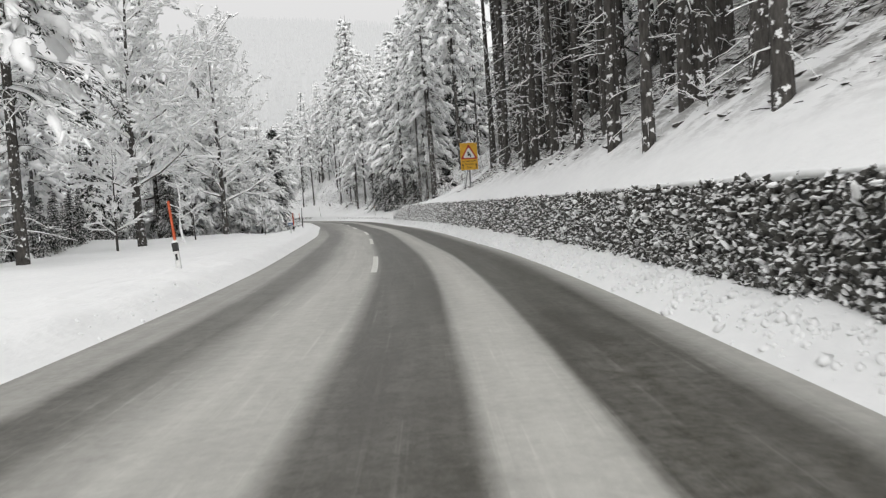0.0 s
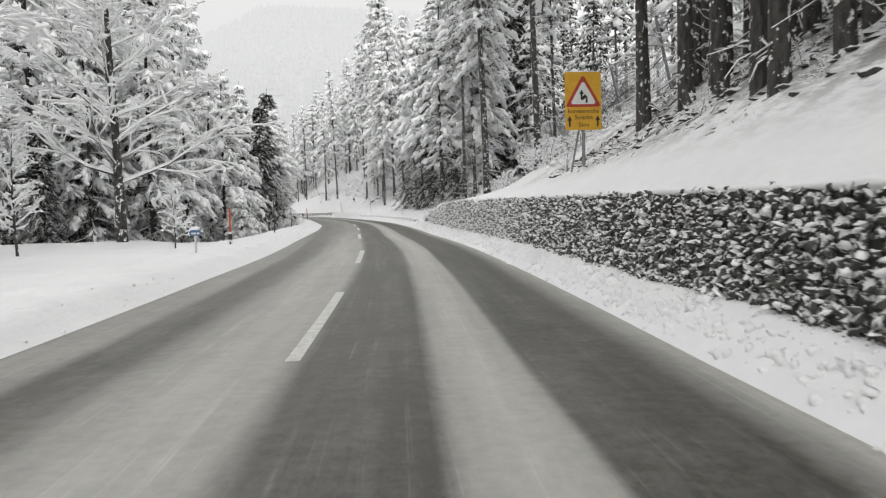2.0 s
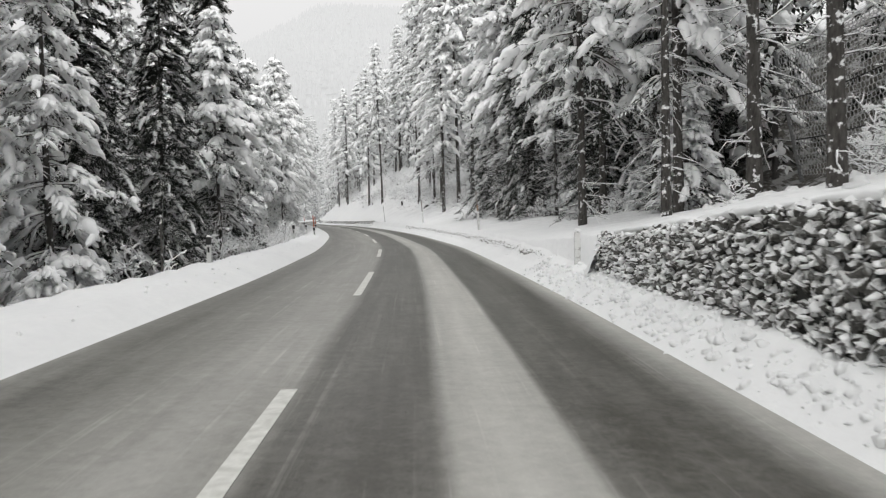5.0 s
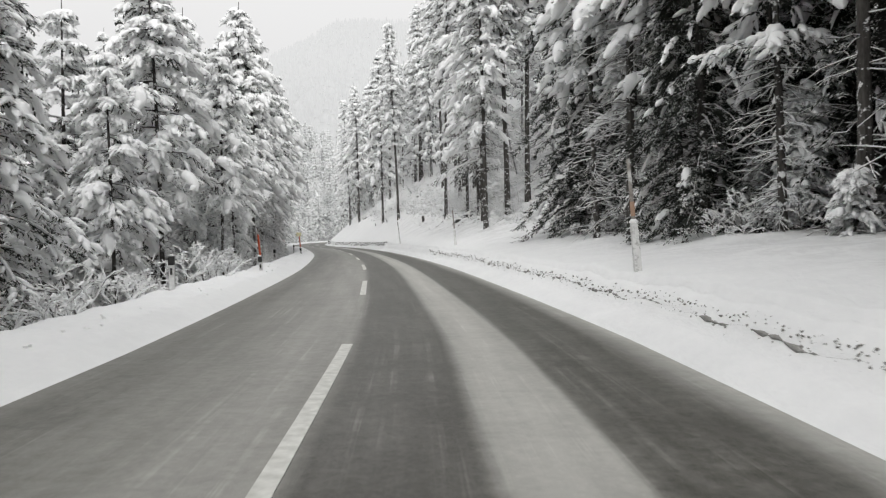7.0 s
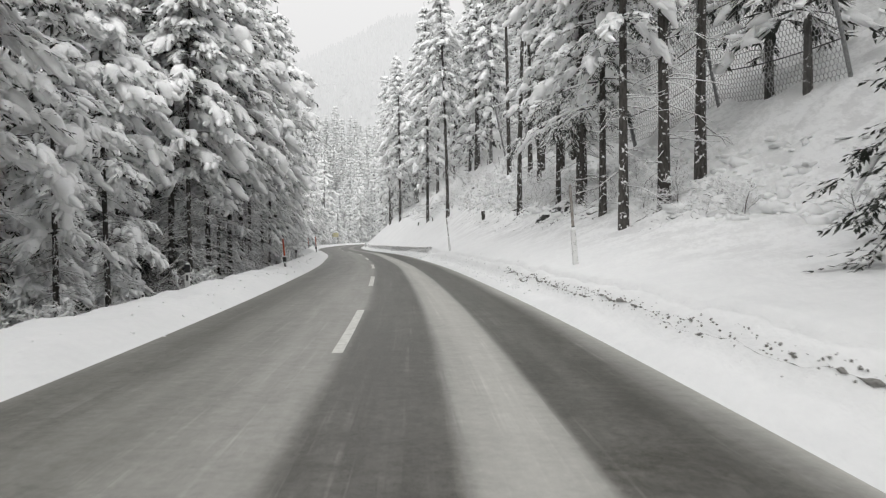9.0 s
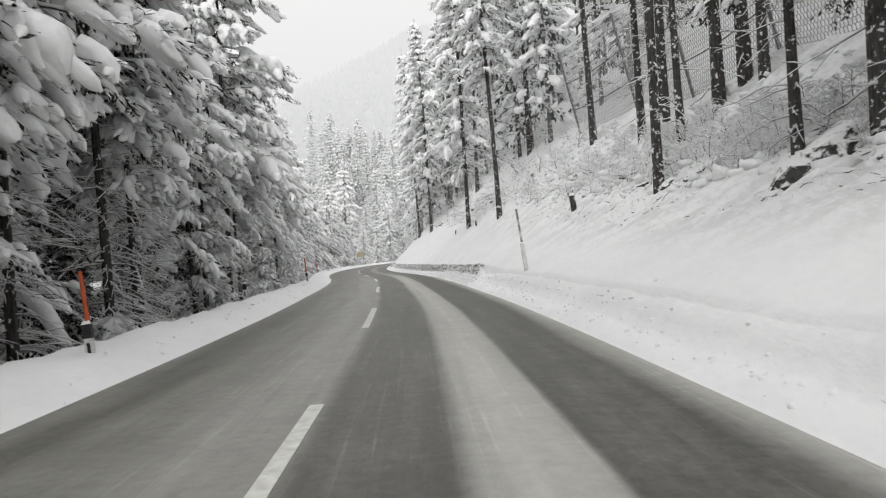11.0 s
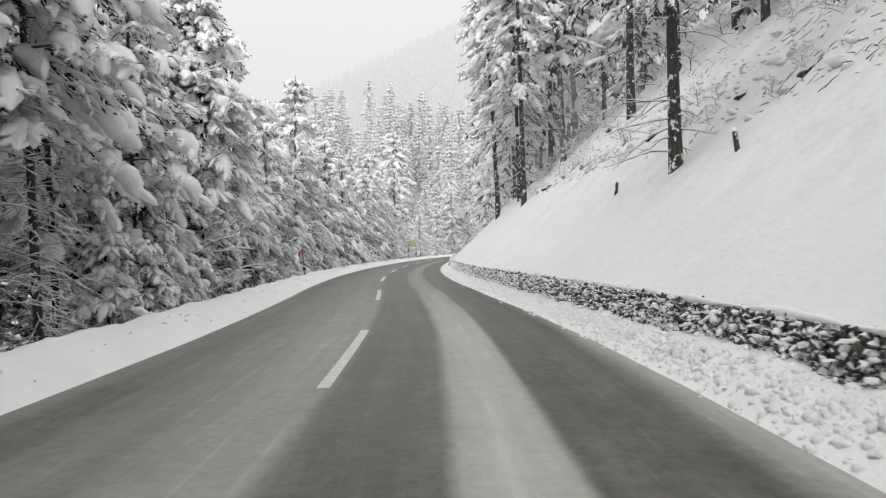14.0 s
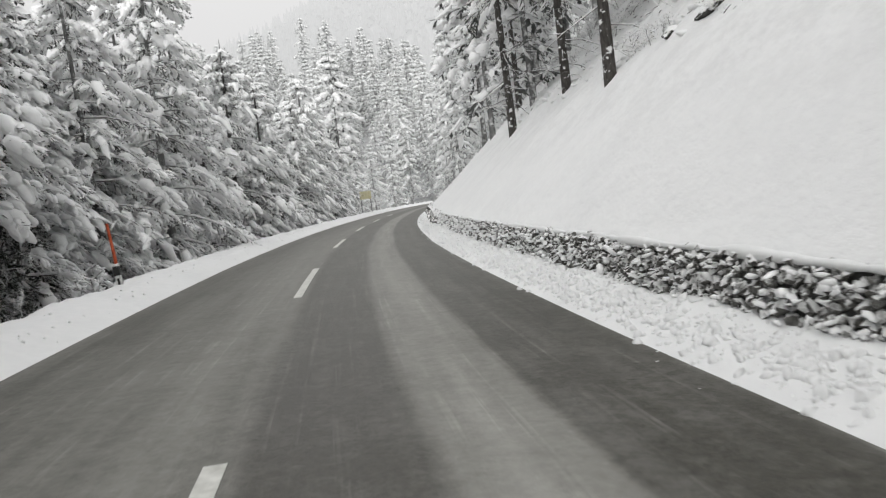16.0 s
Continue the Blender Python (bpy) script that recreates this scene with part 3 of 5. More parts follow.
    # snow: thick drooping masses along the outer branch, and fingers on the twigs
    if snow > 0:
        rise_of = np.interp(org / high, [0.08, 0.42], [0.35, 1.0])
        laden = rng.uniform(0, 1, m) < pillow * rise_of
        tp, td = np.vstack(tips), np.vstack(tip_dir)
        if near:
            # smooth pillows of snow: several bending over the outer branch, short ones on the twigs
            q = np.array([-0.55, -0.3, 0.05, 0.35, 0.55])
            for centre in (0.5, 0.7, 0.88, 1.0):
                has = rng.uniform(0, 1, m) < np.where(laden, 0.88, 0.3) * (0.35 + 0.4 * snow)
                uc = (centre + rng.uniform(-0.07, 0.05, m))[has]
                ln = (rng.uniform(0.3, 0.6, m) * (0.55 + 0.25 * np.minimum(length, 2.4)))[has]
                big = (rng.uniform(0.075, 0.16, m) * (0.5 + 0.33 * np.minimum(length, 2.4)) * np.where(laden, 1.25, 0.6) * (0.5 + 0.4 * snow))[has]
                uu = uc[:, None] + q * (ln / length[has])[:, None]
                c = base[has][:, None] + out[has][:, None] * (length[has][:, None] * uu)[..., None] + up * (length[has][:, None] * (rise[has][:, None] * uu - sag[has][:, None] * uu**2))[..., None]
                r = big[:, None] * np.array([0.2, 0.85, 1.0, 0.85, 0.2]) * rng.uniform(0.8, 1.2, (len(uc), 5))
                sway = rng.uniform(-0.16, 0.16, len(uc)) * length[has]
                c = c + side[has][:, None] * (sway[:, None] + 0.25 * big[:, None] * rng.uniform(-1, 1, (len(uc), 5)))[..., None] + up * (0.5 * r - 0.3 * np.abs(sway)[:, None] - 0.75 * ln[:, None] * np.maximum(q, 0))[..., None]
                load.append((*tubes(c, r, 6, 0.85), 0))
                # short fingers drooping from the pillow's rim
                for k in (1, 3):
                    drop = unit(0.55 * out[has] + side[has] * rng.uniform(-1.1, 1.1, (len(uc), 1)) - up * rng.uniform(0.35, 0.95, (len(uc), 1)))
                    far = big * rng.uniform(1.3, 2.4, len(uc))
                    e = c[:, k][:, None] + drop[:, None] * (np.array([0.2, 0.6, 0.95, 1.15]) * far[:, None])[..., None]
                    load.append((*tubes(e, (big * rng.uniform(0.4, 0.7, len(uc)))[:, None] * np.array([0.9, 1.0, 0.75, 0.2]), 5, 0.9), 0))
            pick = rng.uniform(0, 1, len(tp)) < 0.46 * snow * np.tile(np.repeat(rise_of, n), 2)
            k = int(pick.sum())
            ln = rng.uniform(0.16, 0.42, k) * (0.7 + 0.3 * wide / 3)
            q = np.array([-0.6, -0.2, 0.25, 0.6])
            c = tp[pick][:, None] + td[pick][:, None] * (q * ln[:, None])[..., None] + up * (0.065 - 0.25 * ln[:, None] * (q + 0.6) ** 2)[..., None]
            load.append((*tubes(c, rng.uniform(0.045, 0.125, (k, 1)) * np.tile(np.repeat(rise_of, n), 2)[pick][:, None] * np.array([0.3, 1.0, 0.9, 0.25]) * rng.uniform(0.8, 1.2, (k, 4)), 5, 0.8), 0))
            load.append((*tubes(along(np.linspace(0.08, 0.7, 4)[None].repeat(m, 0)) + up * 0.025, (0.03 + 0.008 * length[:, None]) * min(snow, 1.0) ** 2 * rng.uniform(0.3, 1.1, (m, 4)), 3), 0))
        else:
            nl = 4
            ul = np.linspace(0.5, 1.04, nl)[None].repeat(m, 0) + rng.uniform(-0.07, 0.05, (m, nl))
            c, c2 = along(ul), along(ul + 0.03)
            spread = rng.uniform(-1, 1, (m, nl)) * np.where(laden, 0.07, 0.025)[:, None] * length[:, None]
            c = c + side[:, None] * spread[..., None] - up * (0.6 * np.abs(spread))[..., None]
            heavy = np.where(laden, 1.6, 0.7)[:, None]
            keep = rng.uniform(0, 1, (m, nl)) < ((0.3 + 0.5 * snow) * rise_of)[:, None]
            reach2 = length[:, None] * 1.3
            size = np.stack([(0.08 + 0.06 * reach2) * rng.uniform(0.6, 1.5, (m, nl)), (0.05 + 0.028 * reach2) * heavy * rng.uniform(0.5, 1.5, (m, nl)), (0.05 + 0.02 * reach2) * heavy * rng.uniform(0.6, 1.6, (m, nl))], -1)
            size *= (0.6 + 0.45 * snow) * 1.35
            load.append((*lumps((c + up * 0.09)[keep], (c2 - along(ul))[keep] + rng.uniform(-0.02, 0.02, (m, nl, 3))[keep], size[keep], rng, 0.4, 0.7), 0))
            pick = rng.uniform(0, 1, len(tp)) < 0.22 * snow
            k = int(pick.sum())
            sz = np.stack([rng.uniform(0.1, 0.32, k), rng.uniform(0.04, 0.1, k), rng.uniform(0.035, 0.08, k)], -1) * (0.7 + 0.3 * wide / 3) * 1.6
            load.append((*lumps(tp[pick] + up * 0.03, td[pick], sz, rng, 0.3, 0.7), 0))
    return mesh_of("trunk", trunk, [bark]), mesh_of("crown", crown, [needles, bark]), mesh_of("snow_load", load, [mats[2] if len(mats) > 2 else SNOW_TREE], True) if load else None


def tree_thing(name, meshes, label, category="tree"):
    ob = new(name)
    for kind, me in zip(("trunk", "crown", "snow_load"), meshes):
        if me:
            tagged(part(kind, me, ob, {"snow_load": "thick lumps of fresh snow"}.get(kind, "")), kind="" if kind == "trunk" else "stuff")
    return tagged(ob, label, category)


def bare_tree(seed, high, wide, stem, levels=(11, 6, 5), snow=1.0, fork=0.18, bits=5):
    """Meshes of a leafless broad tree whose every twig carries a ridge of snow."""
    rng = np.random.RandomState(seed)
    k = 7
    u = np.linspace(0, 1, k)
    trunk_p = np.stack([0.25 * np.sin(2.2 * u + seed) * u, 0.25 * np.cos(1.7 * u) * u, high * u - 0.4 * (1 - u)], -1)[None]
    trunk = [(*tubes(trunk_p, (stem * (1 - u) ** 0.8 + 0.012 + 0.3 * stem * np.exp(-16 * u))[None], 8), 0)]
    ups, limbs, rid = np.array([0, 0, 1.0]), [], []

    def grow(p0, d0, ln, r0, bend):
        n = len(p0)
        uu = np.linspace(0, 1, bits)
        wob = rng.uniform(-0.12, 0.12, (n, 1, 3)) * np.sin(3 * uu)[None, :, None]
        p = p0[:, None] + ln[:, None, None] * (d0[:, None] * uu[None, :, None] + wob + ups * (bend[:, None] * (uu**2)[None])[..., None])
        return p, r0[:, None] * (1.06 - uu)[None] + 0.004

    n = levels[0] * 3
    z = np.linspace(fork, 0.95, n) * high
    a = 2.4 * np.arange(n) + rng.uniform(-0.4, 0.4, n)
    p0 = np.stack([np.interp(z, trunk_p[0, :, 2], trunk_p[0, :, i]) for i in (0, 1)] + [z], -1)
    f = z / high
    d0 = unit(np.stack([np.cos(a), np.sin(a), 0.35 + 0.9 * f], -1))
    ln = wide * (1.1 - 0.75 * f) * rng.uniform(0.7, 1.15, n)
    p, r = grow(p0, d0, ln, stem * 0.32 * (1.1 - 0.7 * f), rng.uniform(-0.12, 0.25, n))
    sets = [(p, r)]
    for count, shrink in zip(levels[1:], (0.5, 0.42)):
        parent, pr = sets[-1]
        n0 = len(parent)
        uu = rng.uniform(0.25, 1.0, (n0, count))
        i0 = np.clip((uu * (bits - 1)).astype(int), 0, bits - 2)
        w = (uu * (bits - 1) - i0)[..., None]
        idx = np.arange(n0)[:, None]
        q = parent[idx, i0] * (1 - w) + parent[idx, i0 + 1] * w
        t = unit(parent[idx, i0 + 1] - parent[idx, i0])
        d = unit(t + rng.uniform(-0.9, 0.9, (n0, count, 3)) * np.array([1, 1, 0.4]))
        ln2 = np.repeat((np.linalg.norm(parent[:, -1] - parent[:, 0], axis=1) * shrink)[:, None], count, 1) * rng.uniform(0.6, 1.2, (n0, count))
        sets.append(grow(q.reshape(-1, 3), d.reshape(-1, 3), ln2.ravel(), np.repeat(pr[:, bits // 2] * 0.45, count), rng.uniform(-0.25, 0.1, n0 * count)))
    for p, r in sets:
        limbs.append((*tubes(p, r, 3), 0))
        rr = (r * 0.75 + 0.015 * snow) * rng.uniform(0.6, 1.4, r.shape)
        rid.append((*tubes(p + ups * (r * 0.7 + 0.012)[..., None], rr, 4, 1.3), 0))
    ends = sets[-1][0][:, bits - 2]
    pick = rng.uniform(0, 1, len(ends)) < 0.6 * snow
    sz = np.stack([rng.uniform(0.08, 0.26, pick.sum()), rng.uniform(0.035, 0.1, pick.sum()), rng.uniform(0.03, 0.08, pick.sum())], -1) * (wide / 3) ** 0.5
    rid.append((*lumps(ends[pick], rng.uniform(-1, 1, (pick.sum(), 3)) * np.array([1, 1, 0.3]), sz, rng), 0))
    return mesh_of("trunk", trunk, [BARK]), mesh_of("crown", limbs, [TWIG]), mesh_of("snow_ridges", rid, [SNOW_TREE], True)


def bare_thing(name, meshes, label, category="tree"):
    ob = new(name)
    for kind, me in zip(("trunk", "crown", "snow_load"), meshes):
        tagged(part(kind, me, ob, {"snow_load": "thin ridges of fresh snow"}.get(kind, "")), kind="" if kind == "trunk" else "stuff")
    return tagged(ob, label, category)


# material sets; the paler ones carry haze in their colours
FROST_HAZE = (NEEDLES_FROST_HAZE, BARK_PALE)
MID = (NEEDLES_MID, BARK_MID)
RIME_HAZE = (NEEDLES_RIME_HAZE, BARK_RIME_HAZE, SNOW)
STOCK = {
    "spruce": [conifer(11, 12, 2.3, 0.05, stem=0.12, snow=1.5, step=0.95), conifer(12, 14, 2.7, 0.07, stem=0.13, snow=1.5, step=0.95), conifer(13, 10, 2.0, 0.04, stem=0.1, snow=1.5, step=0.95), conifer(14, 13, 2.5, 0.16, stem=0.12, ragged=0.6, snow=1.5, step=0.95)],
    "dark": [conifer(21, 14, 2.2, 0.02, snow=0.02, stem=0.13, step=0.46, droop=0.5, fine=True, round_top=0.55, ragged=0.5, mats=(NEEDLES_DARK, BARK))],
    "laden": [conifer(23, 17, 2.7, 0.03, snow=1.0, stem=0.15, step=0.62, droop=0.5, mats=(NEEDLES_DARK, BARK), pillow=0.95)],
    "pine": [conifer(31, 21, 2.5, 0.3, stem=0.125, droop=0.4, ragged=0.7, snow=1.45, step=0.85), conifer(32, 23, 2.7, 0.38, stem=0.14, droop=0.4, ragged=0.7, snow=1.45, lean=0.035, step=0.85), conifer(33, 19, 2.3, 0.22, stem=0.115, ragged=0.7, snow=1.45, step=0.85)],
    "trunk": [conifer(35, 21, 2.2, 0.5, stem=0.125, ragged=0.7, step=0.9), conifer(36, 22, 2.4, 0.55, stem=0.135, ragged=0.7, lean=0.03, step=0.9), conifer(37, 20, 2.0, 0.46, stem=0.11, ragged=0.7, step=0.9)],
    "snag": [conifer(38, 13, 2.3, 0.4, stem=0.085, ragged=0.7, step=0.7, stubs=22.0, snow=1.5), conifer(39, 11, 2.0, 0.34, stem=0.075, ragged=0.7, step=0.7, stubs=22.0, snow=1.5)],
    "stand": [conifer(41, 19, 2.7, 0.14, 0.45, step=1.05, stem=0.13, snow=1.2, mats=MID), conifer(42, 22, 2.6, 0.32, 0.45, stem=0.14, snow=1.2, mats=MID, ragged=0.7, step=1.05), conifer(43, 16, 2.4, 0.1, 0.45, step=1.05, stem=0.12, snow=1.2, mats=MID), conifer(44, 21, 2.3, 0.42, 0.45, stem=0.13, snow=1.2, mats=MID, ragged=0.7, step=1.05)],
    "frost_haze": [conifer(51, 18, 3.0, 0.16, 0.5, 1.3, mats=FROST_HAZE, step=1.05, round_top=0.55), conifer(52, 20, 2.9, 0.3, 0.5, 1.3, mats=FROST_HAZE, ragged=0.7, step=1.05, round_top=0.5), conifer(53, 16, 2.8, 0.1, 0.5, 1.3, mats=FROST_HAZE, step=1.05, round_top=0.55)],
    "rime_haze": [conifer(55, 18, 2.6, 0.16, 0.5, 1.3, mats=RIME_HAZE, step=1.05, round_top=0.6), conifer(56, 20, 2.6, 0.34, 0.5, 1.3, mats=RIME_HAZE, ragged=0.7, step=1.05, round_top=0.55), conifer(57, 16, 2.5, 0.08, 0.5, 1.3, mats=RIME_HAZE, step=1.05, round_top=0.7)],
    "bushy": [conifer(81, 13, 3.2, 0.04, 0.65, 1.1, mats=MID, step=0.8, ragged=0.6, round_top=0.6), conifer(82, 15, 3.1, 0.06, 0.65, 1.1, mats=FROST_HAZE, step=0.8, ragged=0.6, round_top=0.55), conifer(83, 11, 2.9, 0.03, 0.65, 1.1, mats=MID, step=0.75, ragged=0.6)],
    # dark needles here imitate the gloom deep in the woods
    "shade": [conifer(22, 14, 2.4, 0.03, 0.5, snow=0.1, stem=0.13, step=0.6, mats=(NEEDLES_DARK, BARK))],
    "mound": [conifer(84, 13, 3.2, 0.04, 0.5, 1.2, mats=MID, step=0.8, ragged=0.6, round_top=0.6), conifer(85, 15, 3.1, 0.06, 0.5, 1.2, mats=FROST_HAZE, step=0.8, ragged=0.6, round_top=0.55)],
    "young": [conifer(61, 2.2, 0.75, 0.03, 0.75, step=0.34, stem=0.03), conifer(62, 3.4, 1.1, 0.03, 0.75, step=0.4, stem=0.04)],
}
LABELS = {
    "spruce": ("spruce_tree", "tall dark spruce with drooping branches under heavy snow", "roadside spruces"),
    "dark": ("spruce_tree", "dense dark spruce with little snow, branches down to the ground", "roadside spruces"),
    "laden": ("spruce_tree", "dark spruce with pillows of snow on its drooping branch tips", "roadside spruces"),
    "pine": ("pine_tree", "tall slender pine with a bare snow-flecked trunk and snowy crown", "pines on the slope"),
    "trunk": ("pine_tree", "tall pine with a long bare dark trunk on the slope", "pines on the slope"),
    "snag": ("pine_tree", "slim pine with many dead snow-lined lower branches", "roadside pines"),
    "stand": ("conifer_tree", "snow-covered conifer standing in the forest", "forest conifers"),
    "frost_haze": ("conifer_tree", "conifer frosted with fresh snow and paled for haze", "frosted conifers"),
    "rime_haze": ("conifer_tree", "conifer rimed with snow and paled for haze on the wooded slope", "rimed conifers"),
    "shade": ("spruce_tree", "dense dark spruce set back to stand in for forest shade", "forest spruces"),
    "mound": ("spruce_tree", "broad snow-plastered spruce standing back in the forest", "frosted spruces"),
    "bushy": ("spruce_tree", "broad spruce plastered white, branches down to the bank", "frosted spruces"),
    "young": ("young_spruce", "young spruce bowed under snow at the forest edge", "young spruces"),
}
_first = {}


def plant(kind, which, s, v, size=1.0, turn=0.0, sink=0.12, z=None, into=None):
    which %= len(STOCK[kind])
    x, y = plan(s, v)
    if z is None:
        z = float(land_at(np.array([s]), np.array([v]))[0])
    m = pose(float(x), float(y), z - sink, 0, 0, turn)
    if into:
        for name, me in zip(("trunk", "crown", "snow_load"), STOCK[kind][which]):
            if me:
                part(name, me, into).matrix_basis = m @ Matrix.Diagonal((size, size, size, 1))
        return into
    if (kind, which) not in _first:
        name, label, group = LABELS[kind]
        ob = tree_thing(name, STOCK[kind][which], label)
        tagged(ob, group=group)
        ob.matrix_basis = m @ Matrix.Diagonal((size, size, size, 1))
        _first[kind, which] = ob
        return ob
    src = _first[kind, which]
    ob = copy_thing(src, m)
    ob.scale = (size, size, size)
    return ob


dice = random.Random(7)

# trunks on the slope above the first wall: metres along, metres right, kind
SLOPE_A = [(42.6, 6.9), (37.6, 6.7), (33.4, 6.5), (31.0, 6.4), (34.1, 5.95), (33.6, 7.0), (34.8, 7.5), (29.0, 5.8), (30.5, 6.7), (28.1, 5.9), (28.9, 6.75), (29.3, 7.3), (26.4, 6.2), (26.0, 8.2), (20.8, 6.2), (18.0, 5.6), (19.3, 7.4), (14.7, 5.3), (15.5, 6.6),
           (35.0, 6.1), (9.9, 5.5), (13.1, 6.6), (15.4, 6.2), (16.9, 7.4), (18.8, 7.8), (17.3, 8.0), (21.6, 6.4), (22.8, 6.0), (6.5, 9.6), (33.0, 10.5), (39.6, 8.2), (36.0, 8.6), (32.5, 9.0), (24.0, 9.4), (44.5, 9.2)]
for n, (s, v) in enumerate(SLOPE_A):
    plant("trunk", n, s, v, dice.uniform(0.85, 1.12), dice.uniform(0, 360))
for n in range(15):
    plant("trunk", n + 1, 27.5 + 1.1 * n + dice.uniform(-0.4, 0.4), dice.uniform(6.7, 8.4), dice.uniform(0.8, 1.2), dice.uniform(0, 360))
for n in range(16):
    plant("trunk", n, 25 + 1.2 * n + dice.uniform(-0.5, 0.5), dice.uniform(7.4, 11.0), dice.uniform(0.9, 1.2), dice.uniform(0, 360))
SLOPE_B = [(69.8, 7.3), (59.6, 8.1), (82.7, 6.3), (77.5, 7.2), (75.0, 8.3), (80.5, 8.8), (72.0, 12.0), (86.5, 8.0), (84.5, 10.2)]
for n, (s, v) in enumerate(SLOPE_B):
    plant("pine" if n % 3 else "trunk", n, s, v, dice.uniform(0.85, 1.05), dice.uniform(0, 360))
# forest edge beside the level verge
EDGE_C = [(79.5, 8.2), (83.0, 8.8), (89.5, 9.0), (92.5, 9.9), (94.7, 9.3), (96.7, 8.7), (99.7, 8.4)]
for n, (s, v) in enumerate(EDGE_C):
    plant(("pine", "snag", "dark", "pine")[n % 4], n, s, v, dice.uniform(0.85, 1.15), dice.uniform(0, 360))
for n, (s, v) in enumerate(((107.6, 7.9), (105.6, 8.7), (104.0, 8.0), (101.8, 8.5), (103.0, 9.6), (106.6, 9.8), (98.6, 9.6))):
    plant("snag", n, s, v, dice.uniform(1.1, 1.4), 50 * n)
for s, v, size in ((111.6, 8.7, 1.1), (109.8, 9.9, 1.2), (112.5, 11.0, 1.2), (106.5, 11.4, 1.2), (103.0, 12.0, 1.2), (88.0, 11.4, 1.1), (92.5, 12.0, 1.2), (97.0, 11.2, 1.1), (101.0, 11.6, 1.2), (90.0, 13.6, 1.3)):
    plant("dark", 0, s, v, size, 40 * s)
# trees on the slope past the verge and above the second wall
SLOPE_D = [(124.5, 8.2), (128.4, 7.6), (123.8, 6.9), (125.2, 9.6), (134.3, 8.4), (136.8, 9.0), (168.3, 7.0), (177.8, 6.8), (182.2, 12.5), (183.6, 13.0), (192.5, 12.4), (189.8, 13.6), (193.2, 10.6), (206.5, 15.0)]
for n, (s, v) in enumerate(SLOPE_D):
    plant("pine", n + 1, s, v, dice.uniform(0.85, 1.1), dice.uniform(0, 360))
for n, (s, v, size) in enumerate(((162.0, 10.8, 1.15), (145.5, 8.05, 0.95), (148.0, 9.7, 1.0), (148.2, 11.0, 1.35), (147.8, 11.7, 1.4), (153.1, 11.1, 1.5), (154.4, 10.7, 1.1), (146.5, 11.7, 1.0), (138.8, 8.5, 0.9), (136.6, 8.9, 1.5), (155.5, 11.6, 0.9))):
    plant("pine" if n == 8 else "trunk", n, s, v, size, 70 * n)
SLOPE_E = [(201.8, 7.3), (203.4, 9.6), (208.4, 7.8), (212.4, 10.4), (214.3, 6.9), (219.9, 8.8), (226.0, 9.0), (229.5, 7.8), (234.0, 9.5), (238.0, 8.0)]
for n, (s, v) in enumerate(SLOPE_E):
    plant("frost_haze" if n % 2 else "pine", n, s, v, dice.uniform(0.85, 1.1), dice.uniform(0, 360))

# left side: edge trees beside the snow bank and below it
EDGE_F = [(60.5, -11.5), (63.0, -9.6), (66.0, -8.6), (69.5, -7.4), (72.5, -8.6), (76.5, -7.2), (80.5, -8.0), (84.0, -6.8), (88.0, -7.6), (91.5, -6.6), (95.5, -7.4), (99.5, -7.0), (103.5, -6.8), (107.5, -7.8),
          (111.0, -6.9), (115.0, -7.2), (119.0, -7.6), (123.0, -6.8), (127.0, -7.4)]
for n, (s, v) in enumerate(EDGE_F):
    if n > 6 and n % 3 == 2 or 92 < s < 116:
        continue
    plant("dark" if n in (6, 7, 9, 13) else "spruce", n, s, v, dice.uniform(0.75, 1.05), dice.uniform(0, 360))
for n, (s, v) in enumerate(((89.5, -9.8), (93.5, -9.6), (97.5, -9.2), (101.5, -9.6), (105.5, -9.3), (109.5, -9.8), (113.0, -9.4), (117.0, -9.8), (121.0, -9.4), (125.0, -9.6))):
    if 92 < s < 122:
        continue
    plant("bushy" if n % 2 else "spruce", n, s, v - 0.6, dice.uniform(0.85, 1.05), dice.uniform(0, 360))
plant("laden", 0, 101.0, -9.0, 1.0, 40)
plant("laden", 0, 94.5, -11.0, 0.9, 160)
plant("spruce", 1, 118.0, -9.3, 1.22, 70)
plant("spruce", 3, 113.0, -11.5, 1.15, 200)
plant("spruce", 0, 139.5, -8.9, 1.3, 10)
plant("spruce", 2, 111.0, -13.0, 1.7, 10)
plant("spruce", 0, 123.5, -11.0, 1.5, 10)
plant("snag", 0, 110.5, -7.2, 1.1, 90)
plant("snag", 1, 107.6, -8.0, 1.0, 30)
for n in (0, 6, 7, 8):
    plant("snag", n, 88 + 4.3 * n + dice.uniform(-0.8, 0.8), -5.6 - dice.uniform(0, 0.8), dice.uniform(0.7, 1.0), dice.uniform(0, 360))
for n, (s, v) in enumerate(((64.0, -12.5), (68.0, -11.5), (72.0, -11.8), (76.0, -10.8), (79.5, -10.5), (82.5, -10.9), (86.0, -10.3), (61.0, -14.0))):
    plant("spruce", n, s, v, dice.uniform(1.2, 1.5), dice.uniform(0, 360))
# low dark spruces added to darken the space under the edge trees
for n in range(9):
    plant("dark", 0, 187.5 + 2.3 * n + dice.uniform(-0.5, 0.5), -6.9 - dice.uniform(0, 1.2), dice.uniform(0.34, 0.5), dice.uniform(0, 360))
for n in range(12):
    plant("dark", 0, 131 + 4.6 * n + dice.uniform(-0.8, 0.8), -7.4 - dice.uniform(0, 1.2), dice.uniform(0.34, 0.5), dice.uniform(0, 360))
